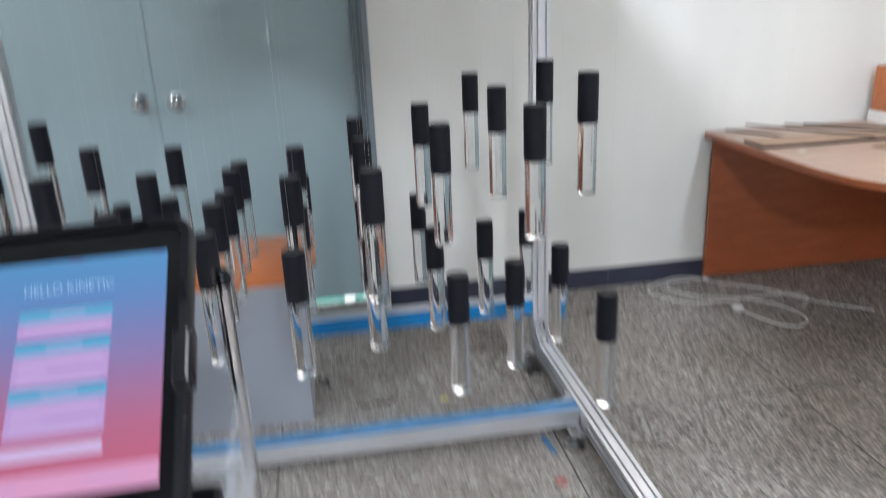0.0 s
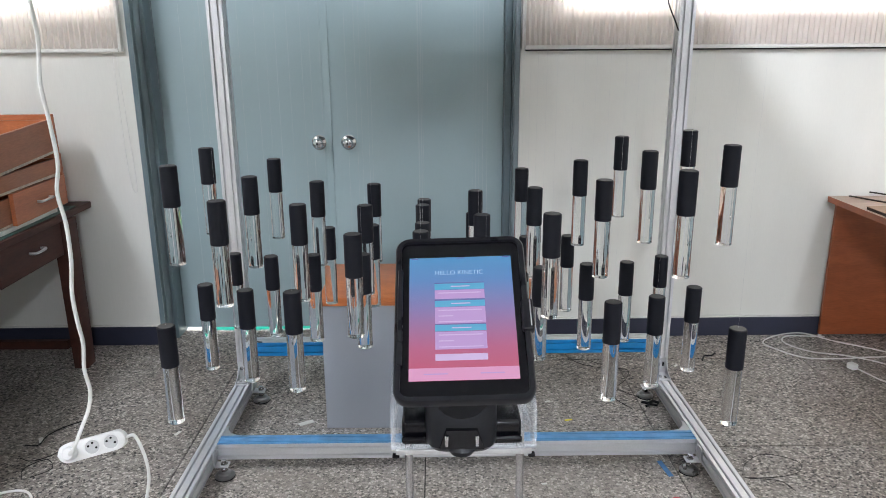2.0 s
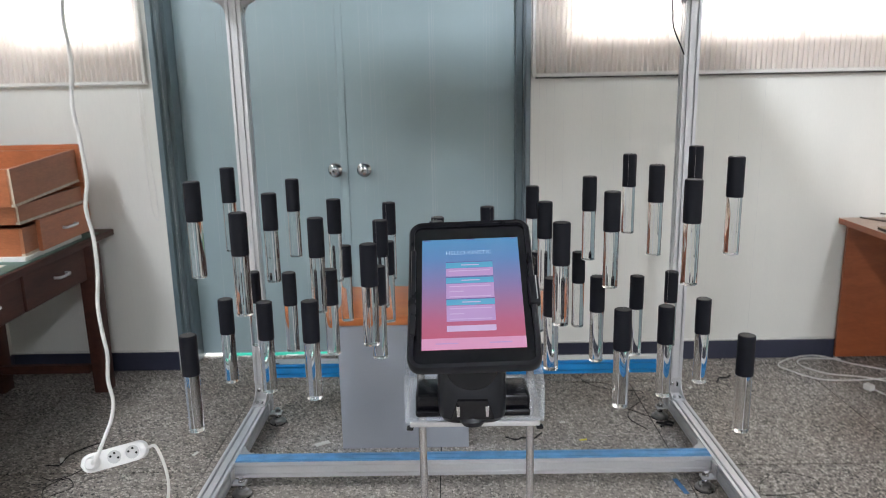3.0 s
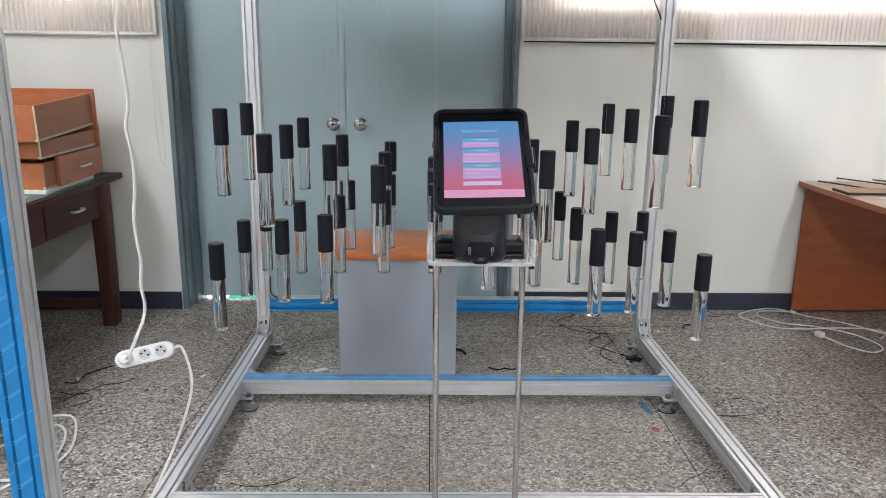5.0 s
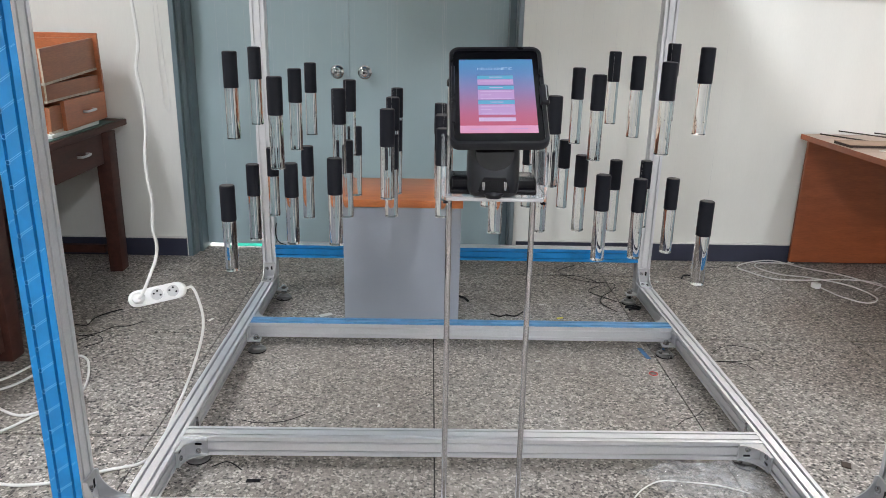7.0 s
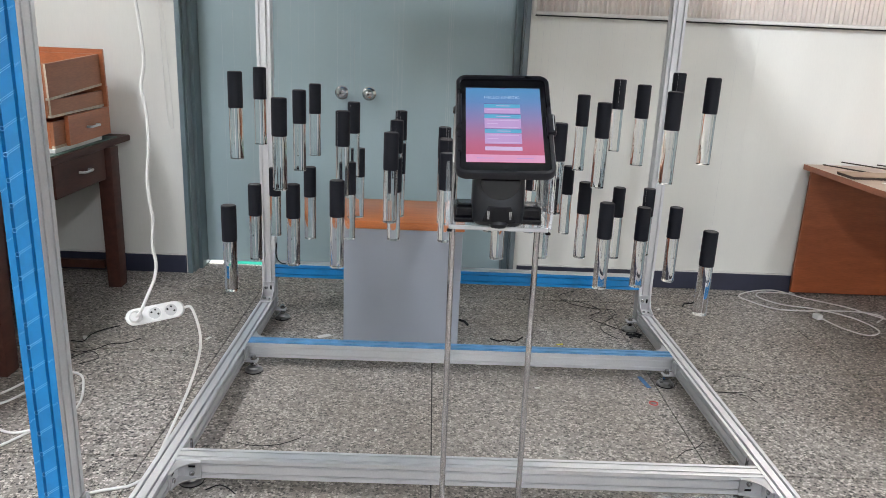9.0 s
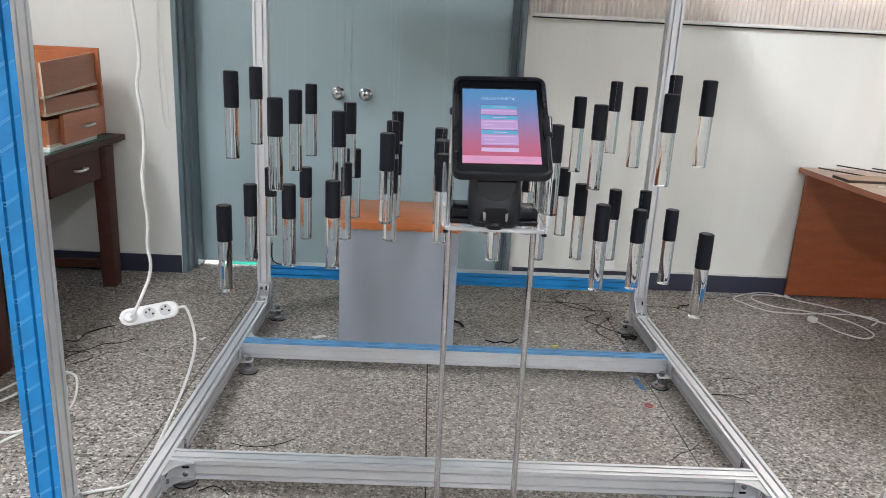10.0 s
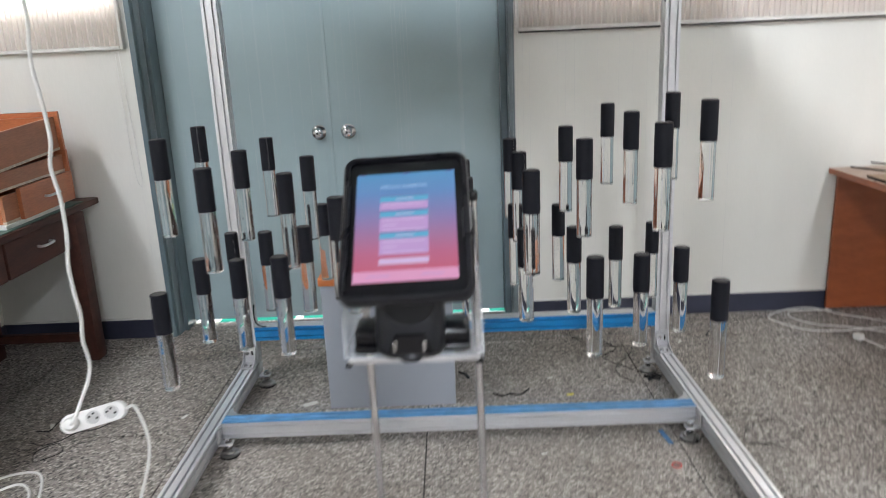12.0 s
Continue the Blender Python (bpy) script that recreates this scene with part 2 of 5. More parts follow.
M_wire = surface("nylon_line", (0.62, 0.62, 0.62), 0.3)
M_foot = surface("dark_steel", (0.36, 0.355, 0.35), 0.3, metal=1.0, vary=0.2, scale=25.0)
M_rubber = surface("black_rubber", (0.009, 0.0092, 0.012), 0.30, vary=0.15, scale=25.0)
M_shell = surface("charcoal_moulded_plastic", (0.009, 0.0095, 0.012), 0.36, vary=0.15, scale=30.0, fine=300.0, relief=0.05)
M_dark = surface("dark_plastic", (0.003, 0.003, 0.0045), 0.22, vary=0.1, scale=25.0)
M_black_cord = surface("black_cord_pvc", (0.006, 0.006, 0.007), 0.6)
for m, gloss in ((M_cap, 0.22), (M_rubber, 0.25), (M_black_cord, 0.3), (M_shell, 0.25), (M_dark, 0.3)):
    m.node_tree.nodes["Principled BSDF"].inputs["Specular IOR Level"].default_value = gloss
M_bezel = surface("tablet_glass", (0.003, 0.003, 0.0045), 0.10, vary=0.02, relief=0.0, rough_vary=0.02)
M_bezel.node_tree.nodes["Principled BSDF"].inputs["Specular IOR Level"].default_value = 0.25
M_display = screen_gradient()
M_ui_cyan = glow("ui_cyan", (0.11, 0.42, 0.66), 0.9)
M_ui_lilac = glow("ui_lilac", (0.53, 0.34, 0.66), 0.9)
M_ui_rule = glow("ui_rule", (0.13, 0.13, 0.36), 0.9)
M_ui_line = glow("ui_pale_line", (0.66, 0.50, 0.78), 0.9)
M_ui_pink = glow("ui_pink", (0.74, 0.34, 0.56), 0.9)
M_ui_text = glow("ui_text", (0.40, 0.60, 0.86), 0.9)
M_shelf = hazy("acrylic_shelf_sheet", (0.70, 0.74, 0.78), 0.26)
M_grey = surface("grey_laminate", (0.33, 0.355, 0.40), 0.42, vary=0.04, scale=2.5, fine=200.0, relief=0.02)
M_orange = wood("orange_laminate", (0.52, 0.145, 0.036), (0.64, 0.20, 0.055), 0.35, (0.6, 4, 4))
M_drawer = wood("cherry_laminate", (0.40, 0.125, 0.048), (0.52, 0.165, 0.066), 0.4, (1, 0.4, 3))
M_drawer_in = wood("drawer_side_board", (0.35, 0.130, 0.062), (0.42, 0.158, 0.076), 0.5, (1, 0.4, 3))
M_chip = surface("raw_board_edge", (0.55, 0.46, 0.36), 0.8, vary=0.2, scale=60.0)
M_walnut = wood("dark_walnut", (0.058, 0.021, 0.015), (0.092, 0.033, 0.023), 0.55, (3, 0.4, 3), 0.0)
M_walnut.node_tree.nodes["Principled BSDF"].inputs["Specular IOR Level"].default_value = 0.3
M_mat = surface("green_desk_mat", (0.045, 0.125, 0.100), 0.38, vary=0.08, scale=3.0, coat=0.08)
M_desk_r = wood("reddish_brown_laminate", (0.32, 0.080, 0.026), (0.41, 0.108, 0.036), 0.38, (0.5, 2, 3))
M_desk_top = wood("faded_brown_top", (0.40, 0.27, 0.195), (0.50, 0.35, 0.265), 0.42, (0.5, 3, 3))
M_dark_wood = surface("dark_stained_wood", (0.045, 0.028, 0.02), 0.6, vary=0.2, scale=20.0)
M_board = surface("brown_cardboard", (0.36, 0.25, 0.175), 0.8, vary=0.12, scale=8.0)
M_white = surface("white_plastic", (0.80, 0.79, 0.77), 0.32, vary=0.03, scale=20.0, relief=0.0)
M_cord = surface("white_cord_pvc", (0.74, 0.73, 0.70), 0.42, vary=0.06, scale=20.0, relief=0.0)
M_socket = surface("socket_recess", (0.52, 0.52, 0.51), 0.5, vary=0.05)
M_hood = surface("dark_hood_panel", (0.30, 0.33, 0.34), 0.22, metal=0.55, vary=0.1, scale=1.8)
M_blind = cloth("beige_blind_cloth", (0.88, 0.805, 0.755), 0.40)
M_frame_w = surface("white_window_frame", (0.72, 0.70, 0.66), 0.4, vary=0.04)
M_glass = clear("window_glass", (0.98, 0.99, 0.99), 1.45)
M_day = glow("bright_daylight", (1.0, 0.985, 0.97), 12.5)
M_tube = glow("fluorescent_tube", (1.0, 0.98, 0.94), 4.0)
M_paper = surface("scrap_paper", (0.70, 0.69, 0.65), 0.8)
M_yellow = surface("yellow_tape", (0.78, 0.66, 0.03), 0.4)
M_green_tape = surface("lime_tape", (0.30, 0.62, 0.22), 0.35)
M_red = surface("red_tape", (0.55, 0.06, 0.05), 0.5)
M_core = surface("grey_tape_core", (0.42, 0.38, 0.34), 0.6)
M_vinyl = surface("pale_grey_board", (0.46, 0.44, 0.42), 0.5)
M_green_floor = surface("green_outdoor_paint", (0.004, 0.17, 0.12), 0.95)
M_green_floor.node_tree.nodes["Principled BSDF"].inputs["Specular IOR Level"].default_value = 0.05
M_gap_light = surface("bright_gap_white", (0.75, 0.74, 0.70), 0.8, vary=0.1, scale=9.0)
M_bag = hazy("thin_plastic_bag", (0.80, 0.80, 0.80), 0.18)


# ---- mesh helpers ----
def ob_from(name, bm, material, parent=None):
    me = bpy.data.meshes.new(name)
    bm.normal_update()
    bm.to_mesh(me)
    bm.free()
    me.set_sharp_from_angle(angle=radians(38))
    me.materials.append(material)
    ob = new(name, me)
    if parent is not None:
        ob.parent = parent
    return ob


def part(name, bm, material, parent, label=""):
    ob = ob_from(name, bm, material, parent)
    if label:
        tagged(ob, label)
    return ob


def thing(name, label, category, group="", kind="", at=(0, 0, 0), turn=0.0):
    ob = new(name)
    ob.empty_display_size = 0.05
    ob.matrix_basis = pose(*at, 0, 0, turn)
    return tagged(ob, label, category, group, kind)


def box(bm, x0, x1, y0, y1, z0, z1, bevel=0.0, seg=2, m=None):
    b2 = bmesh.new()
    bmesh.ops.create_cube(b2, size=1.0)
    for v in b2.verts:
        v.co = Vector(((x0 + x1) / 2 + v.co.x * (x1 - x0), (y0 + y1) / 2 + v.co.y * (y1 - y0), (z0 + z1) / 2 + v.co.z * (z1 - z0)))
    if bevel:
        bmesh.ops.bevel(b2, geom=b2.edges[:], offset=bevel, segments=seg, profile=0.5, affect="EDGES")
    if m is not None:
        b2.transform(m)
    me = bpy.data.meshes.new("tmp")
    b2.to_mesh(me)
    b2.free()
    bm.from_mesh(me)
    bpy.data.meshes.remove(me)
    return bm


def boxed(*a, **k):
    return box(bmesh.new(), *a, **k)


def lathe(profile, seg=24, m=None, smooth=True, bm=None):
    """A turned body about z from (radius, height) pairs, lowest first."""
    bm = bm or bmesh.new()
    rings = []
    made = []
    for r, z in profile:
        if r < 1e-6:
            v = bm.verts.new((0, 0, z))
            made.append(v)
            rings.append([v])
        else:
            ring = [bm.verts.new((r * math.cos(2 * math.pi * k / seg), r * math.sin(2 * math.pi * k / seg), z)) for k in range(seg)]
            made += ring
            rings.append(ring)
    for a, b in zip(rings, rings[1:]):
        for k in range(seg):
            k2 = (k + 1) % seg
            if len(a) == 1 and len(b) == 1:
                continue
            if len(a) == 1:
                f = bm.faces.new((a[0], b[k2], b[k]))
            elif len(b) == 1:
                f = bm.faces.new((a[k], a[k2], b[0]))
            else:
                f = bm.faces.new((a[k], a[k2], b[k2], b[k]))
            f.smooth = smooth
    if m is not None:
        for v in made:
            v.co = m @ v.co
    return bm


def prism(points, z0, z1, bm=None, m=None):
    """An upright prism over a polygon given counter-clockwise."""
    bm = bm or bmesh.new()
    lo = [bm.verts.new((x, y, z0)) for x, y in points]
    hi = [bm.verts.new((x, y, z1)) for x, y in points]
    n = len(points)
    bm.faces.new(hi)
    bm.faces.new(lo[::-1])
    for k in range(n):
        bm.faces.new((lo[k], lo[(k + 1) % n], hi[(k + 1) % n], hi[k]))
    if m is not None:
        for v in lo + hi:
            v.co = m @ v.co
    return bm


def smooth_path(points, steps=8):
    pts = [Vector(p) for p in points]
    pts = [pts[0] * 2 - pts[1]] + pts + [pts[-1] * 2 - pts[-2]]
    out = []
    for a, b, c, d in zip(pts, pts[1:], pts[2:], pts[3:]):
        for k in range(steps):
            t = k / steps
            out.append(0.5 * ((2 * b) + (c - a) * t + (2 * a - 5 * b + 4 * c - d) * t * t + (3 * b - a - 3 * c + d) * t ** 3))
    out.append(pts[-2])
    return out


def tube(points, radius, seg=8, steps=8, bm=None):
    """A round cord along a smooth line through the points."""
    bm = bm or bmesh.new()
    path = smooth_path(points, steps) if steps > 1 else [Vector(p) for p in points]
    side = Vector((0, 0, 1))
    rings = []
    for k, p in enumerate(path):
        ahead = (path[min(k + 1, len(path) - 1)] - path[max(k - 1, 0)]).normalized()
        u = side - ahead * side.dot(ahead)
        if u.length < 0.05:
            u = Vector((1, 0, 0)) - ahead * ahead.x
        u.normalize()
        side = u
        w = ahead.cross(u)
        rings.append([bm.verts.new(p + radius * (math.cos(2 * math.pi * j / seg) * u + math.sin(2 * math.pi * j / seg) * w)) for j in range(seg)])
    for a, b in zip(rings, rings[1:]):
        for j in range(seg):
            f = bm.faces.new((a[j], a[(j + 1) % seg], b[(j + 1) % seg], b[j]))
            f.smooth = True
    bm.faces.new(rings[0][::-1])
    bm.faces.new(rings[-1])
    return bm


def slotted(w=0.06, slot=0.0074, deep=0.0108, pitch=0.030):
    """Outline of a slotted square profile with two grooves a side."""
    h = w / 2
    side = [(-h, -h)]
    for c in (-pitch / 2, pitch / 2):
        w2 = 0.0082
        side += [(c - slot / 2, -h), (c - slot / 2, -h + 0.0020), (c - w2, -h + 0.0020), (c - w2, -h + 0.0055), (c - 0.004, -h + 0.0062), (c - 0.004, -h + deep),
                 (c + 0.004, -h + deep), (c + 0.004, -h + 0.0062), (c + w2, -h + 0.0055), (c + w2, -h + 0.0020), (c + slot / 2, -h + 0.0020), (c + slot / 2, -h)]
    pts = []
    for k in range(4):
        a = k * math.pi / 2
        pts += [(x * math.cos(a) - y * math.sin(a), x * math.sin(a) + y * math.cos(a)) for x, y in side]
    return pts


def profile_bar(length):
    """A slotted bar along its own z, from 0 up."""
    return prism(slotted(), 0, length)


ALONG_X = Matrix.Rotation(radians(90), 4, "Y")
ALONG_Y = Matrix.Rotation(radians(-90), 4, "X")


def bar(name, start, axis, length, parent):
    bm = profile_bar(length)
    bm.transform(Matrix.Translation(start) @ {"x": ALONG_X, "y": ALONG_Y, "z": Matrix.Identity(4)}[axis])
    return part(name, bm, M_alu, parent)


# ---- the room ----
XW, XE, YS, YN, ZC = -2.31, 3.6, -2.6, 3.972, 2.6
T = 0.20
YL, YR = 3.925, 3.972  # faces of the wall on either side of the door
DOOR_L, DOOR_R, DOOR_TOP = -1.449, 0.332, 2.12
WIN1 = (-2.14, -1.50, 1.60, 2.36)
WIN2 = (0.50, 3.30, 1.60, 2.36)


def wall_box(name, boxes, label, material=None):
    bm = bmesh.new()
    for b in boxes:
        box(bm, *b)
    return tagged(ob_from(name, bm, material or M_wall), label, "wall", kind="structure")


YB = YN + T
YF = 4.106  # the floor ends under the door leaves
wall_box("wall_north", [
    (XW, WIN1[0], YL, YB, 0, ZC), (WIN1[0], WIN1[1], YL, YB, 0, WIN1[2]), (WIN1[0], WIN1[1], YL, YB, WIN1[3], ZC), (WIN1[1], DOOR_L, YL, YB, 0, ZC),
    (DOOR_L, DOOR_R, YR, YB, DOOR_TOP, ZC),
    (DOOR_R, WIN2[0], YR, YB, 0, ZC), (WIN2[0], WIN2[1], YR, YB, 0, WIN2[2]), (WIN2[0], WIN2[1], YR, YB, WIN2[3], ZC), (WIN2[1], XE, YR, YB, 0, ZC),
], "cream painted panel wall with door and windows")
wall_box("wall_west", [(XW - T, XW, YS - T, YN + T, 0, ZC)], "cream plastered side wall", M_wall_side)
wall_box("wall_east", [(XE, XE + T, YS - T, YN + T, 0, ZC)], "cream plastered side wall", M_wall_side)
# rear wall is unseen; its grey is chosen to darken reflections and bounce
wall_box("wall_south", [(XW, XE, YS - T, YS, 0, ZC)], "unseen rear wall, grey to darken reflections", M_wall_rear)
ceiling = tagged(ob_from("ceiling", boxed(XW - T, XE + T, YS - T, YN + T, ZC, ZC + 0.15), M_ceiling), "white board ceiling", "ceiling", kind="structure")

# thin cover strips over the wall panel seams
for x in (0.93, 1.515, 2.26, 3.01):
    tagged(ob_from("trim", boxed(x - 0.003, x + 0.003, YN - 0.0009, YN - 0.0002, 0.11, 1.43), M_wall), "flat cream cover strip on wall seam", "trim", kind="structure")

for x0, x1, yw in ((XW, DOOR_L - 0.008, YL), (DOOR_R + 0.02, XE, YR)):
    bm = boxed(x0, x1, yw - 0.012, yw - 0.0005, 0, 0.098, bevel=0.002, seg=1)
    tagged(ob_from("baseboard", bm, M_base), "dark navy painted baseboard", "baseboard", kind="structure")
    bm = boxed(x0, x1, yw - 0.010, yw - 0.0005, 0.0985, 0.106)
    tagged(ob_from("trim", bm, M_frame_w), "thin white strip above the baseboard", "trim", kind="structure")
tagged(ob_from("baseboard", boxed(XW + 0.0005, XW + 0.012, YS, YL - 0.013, 0, 0.098), M_base), "dark navy painted baseboard", "baseboard", kind="structure")
tagged(ob_from("baseboard", boxed(XE - 0.012, XE - 0.0005, YS, YR - 0.013, 0, 0.098), M_base), "dark navy painted baseboard", "baseboard", kind="structure")
tagged(ob_from("baseboard", boxed(XW + 0.013, XE - 0.013, YS + 0.0005, YS + 0.012, 0, 0.092), M_base), "dark navy painted baseboard", "baseboard", kind="structure")

# outside: painted ground and bright day beyond the windows
tagged(ob_from("ground", boxed(-12, 12, YF + 0.001, 30, -0.10, -0.008), M_green_floor), "green painted ground outside the door", "ground", kind="structure")
# added white strips put the bright daylight under the door into colour
for x0, x1 in ((-1.43, -1.27), (-0.86, -0.82), (0.14, 0.19)):
    tagged(ob_from("pavement", boxed(x0, x1, YF + 0.004, YF + 0.9, -0.0079, -0.003, bevel=0.001, seg=1), M_gap_light), "white strip for the bright daylight in the door gap", "pavement", kind="structure")
tagged(ob_from("backdrop", boxed(-9, 9, 7.0, 7.02, 0.6, 6.0), M_day), "bright overcast daylight beyond the windows", "backdrop", kind="structure")

# ---- door ----
YD = 4.10
door = thing("door_1", "closed pale teal double door in grey frame", "door", kind="structure")
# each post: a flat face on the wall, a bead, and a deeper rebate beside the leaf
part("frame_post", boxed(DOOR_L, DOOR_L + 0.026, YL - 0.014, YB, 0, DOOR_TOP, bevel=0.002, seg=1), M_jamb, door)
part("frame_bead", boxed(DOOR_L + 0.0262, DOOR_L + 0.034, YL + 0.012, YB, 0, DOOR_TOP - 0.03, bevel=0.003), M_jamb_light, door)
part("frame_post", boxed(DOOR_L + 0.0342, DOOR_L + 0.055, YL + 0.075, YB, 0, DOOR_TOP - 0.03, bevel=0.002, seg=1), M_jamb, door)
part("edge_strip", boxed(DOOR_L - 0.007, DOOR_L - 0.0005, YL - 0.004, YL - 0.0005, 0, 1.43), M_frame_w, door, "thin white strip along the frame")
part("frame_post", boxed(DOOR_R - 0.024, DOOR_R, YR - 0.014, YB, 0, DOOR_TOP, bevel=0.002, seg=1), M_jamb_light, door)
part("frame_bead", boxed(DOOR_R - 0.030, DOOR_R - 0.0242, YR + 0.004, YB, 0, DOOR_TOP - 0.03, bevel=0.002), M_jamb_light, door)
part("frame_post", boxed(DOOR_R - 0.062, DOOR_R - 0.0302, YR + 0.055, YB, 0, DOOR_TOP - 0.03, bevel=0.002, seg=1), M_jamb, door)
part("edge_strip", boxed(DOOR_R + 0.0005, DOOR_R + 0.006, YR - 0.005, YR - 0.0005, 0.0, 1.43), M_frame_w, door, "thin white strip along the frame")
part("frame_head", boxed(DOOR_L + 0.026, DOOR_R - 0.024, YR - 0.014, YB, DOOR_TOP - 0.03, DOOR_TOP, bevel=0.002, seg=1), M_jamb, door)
SEAM = -0.587
part("door_leaf", boxed(DOOR_L + 0.056, SEAM - 0.0025, YD, YD + 0.04, 0.019, DOOR_TOP - 0.034, bevel=0.002, seg=1), M_door, door)
part("door_leaf", boxed(SEAM + 0.0025, DOOR_R - 0.063, YD, YD + 0.04, 0.019, DOOR_TOP - 0.034, bevel=0.002, seg=1), M_door, door)
part("cover_strip", boxed(SEAM - 0.020, SEAM + 0.016, YD - 0.006, YD - 0.0005, 0.02, DOOR_TOP - 0.04, bevel=0.0015, seg=1), M_door, door)
part("threshold", boxed(-0.95, DOOR_R - 0.03, YD - 0.016, YD + 0.004, 0.0, 0.005, bevel=0.002, seg=1), M_cast, door, "worn aluminium threshold")
TO_ROOM = Matrix.Rotation(radians(90), 4, "X")
for x in (-0.637, -0.491):
    rose = [(0.0, 0.0), (0.037, 0.0), (0.037, 0.004), (0.030, 0.010), (0.016, 0.012), (0.012, 0.016), (0.012, 0.030), (0.020, 0.036), (0.0265, 0.046), (0.0265, 0.056), (0.021, 0.064), (0.010, 0.067), (0.0, 0.067)]
    knob = part("door_knob", lathe(rose, 24, Matrix.Translation((x, YD - 0.0005, 0.990)) @ TO_ROOM), M_steel, door, "round polished steel door knob")
    part("keyhole", lathe([(0, 0), (0.006, 0), (0.006, 0.001), (0, 0.001)], 12, Matrix.Translation((x, YD - 0.068, 0.990)) @ TO_ROOM), M_dark, knob)

# ---- windows ----
def window(name, dims, blind_x0, blind_x1, panes, yw):
    x0, x1, z0, z1 = dims
    w = thing(name, "bright window behind a beige pleated blind", "window", kind="structure")
    edges = [x0 + (x1 - x0) * k / panes for k in range(panes + 1)]
    for e in edges:
        a, b = (e, e + 0.045) if e == edges[0] else (e - 0.045, e) if e == edges[-1] else (e - 0.03, e + 0.03)
        part("window_frame", boxed(a, b, yw + 0.07, yw + 0.12, z0 + 0.041, z1 - 0.041, bevel=0.003, seg=1), M_frame_w, w)
    for a, b in ((z0, z0 + 0.04), (z1 - 0.04, z1)):
        part("window_frame", boxed(x0, x1, yw + 0.07, yw + 0.12, a, b, bevel=0.003, seg=1), M_frame_w, w)
    for a, b in zip(edges, edges[1:]):
        p = part("pane", boxed(a + 0.046, b - 0.046, yw + 0.092, yw + 0.097, z0 + 0.042, z1 - 0.042), M_glass, w)
        p.visible_shadow = False
    # pleated blind
    bl = thing("window_blind", "beige pleated translucent window blind, fully lowered", "blind")
    n = int((blind_x1 - blind_x0) / 0.012)
    bm = bmesh.new()
    cols = []
    for k in range(n + 1):
        x = blind_x0 + (blind_x1 - blind_x0) * k / n
        y = yw - 0.020 - (0.010 if k % 2 else 0.0) + 0.0015 * math.sin(k * 1.7)
        cols.append((bm.verts.new((x, y, 1.446)), bm.verts.new((x, y, 2.46))))
    for (a, b), (c, d) in zip(cols, cols[1:]):
        bm.faces.new((a, c, d, b))
    part("cloth", bm, M_blind, bl)
    part("bottom_rail", boxed(blind_x0 - 0.003, blind_x1 + 0.003, yw - 0.034, yw - 0.010, 1.428, 1.445, bevel=0.004), M_frame_w, bl, "slim white bottom rail")
    # dark strip stands in for the shadow line below the bottom rail
    if blind_x0 > 0:
        part("rail_shadow", boxed(blind_x0 - 0.002, blind_x1 + 0.002, yw - 0.028, yw - 0.003, 1.4215, 1.4275, bevel=0.001, seg=1), M_dark, bl, "dark strip for the shadow line under the rail")
    part("head_rail", boxed(blind_x0 - 0.003, blind_x1 + 0.003, yw - 0.04, yw - 0.002, 2.461, 2.50, bevel=0.004), M_frame_w, bl)
    if blind_x0 < 0:
        part("side_channel", boxed(blind_x1 + 0.004, blind_x1 + 0.018, yw - 0.030, yw - 0.001, 1.43, 2.50, bevel=0.002, seg=1), M_frame_w, bl)
    part("side_channel", boxed(blind_x0 - 0.018, blind_x0 - 0.004, yw - 0.030, yw - 0.001, 1.43, 2.50, bevel=0.002, seg=1), M_frame_w, bl)
    return w


window("window_1", WIN1, -2.262, -1.490, 2, YL)
window("window_2", WIN2, 0.356, 3.4, 5, YR)
pull = thing("blind_cord", "thin looped pull cord hanging from the blind", "cord")
part("cord", tube([(-1.520, YL - 0.018, 1.43), (-1.520, YL - 0.012, 1.1), (-1.514, YL - 0.010, 0.86), (-1.500, YL - 0.010, 0.790), (-1.484, YL - 0.010, 0.815), (-1.494, YL - 0.012, 1.1), (-1.504, YL - 0.018, 1.43)], 0.0016, 6, 6), M_cord, pull)

# ---- ceiling lamps ----
def ceiling_lamp(x, y, output):
    lp = thing("ceiling_light", "white twin-tube fluorescent ceiling light, switched on", "lamp", "ceiling lights", at=(x, y, 0))
    part("housing", boxed(-0.12, 0.12, -0.62, 0.62, LAMP_Z + 0.03, ZC - 0.001, bevel=0.01), M_frame_w, lp)
    for dx in (-0.06, 0.06):
        part("tube", lathe([(0.0, -0.58), (0.013, -0.58), (0.013, 0.58), (0.0, 0.58)], 12, Matrix.Translation((dx, 0, LAMP_Z + 0.012)) @ ALONG_Y), M_tube, lp)
    data = bpy.data.lights.new("fluorescent", "AREA")
    data.shape, data.size, data.size_y, data.energy = "RECTANGLE", 0.2, 1.2, LAMP_POWER * output
    data.color = (0.925, 0.975, 1.065)
    a = new("fluorescent", data)
    a.matrix_basis = pose(x, y, LAMP_Z - 0.01)


for x, y, output in LAMPS:
    ceiling_lamp(x, y, output)

# ---- the slotted frame with its hood ----
XL, XR = -0.877, 0.882
RZ, BACK_Z = 0.069, 0.228
frame_rig = thing("display_frame", "slotted aluminium profile frame with blue protective film", "frame")
SPLAY = 0.0085


def right_x(y):
    """The right-hand rail opens slightly towards the front."""
    return XR + SPLAY * (3.345 - y)


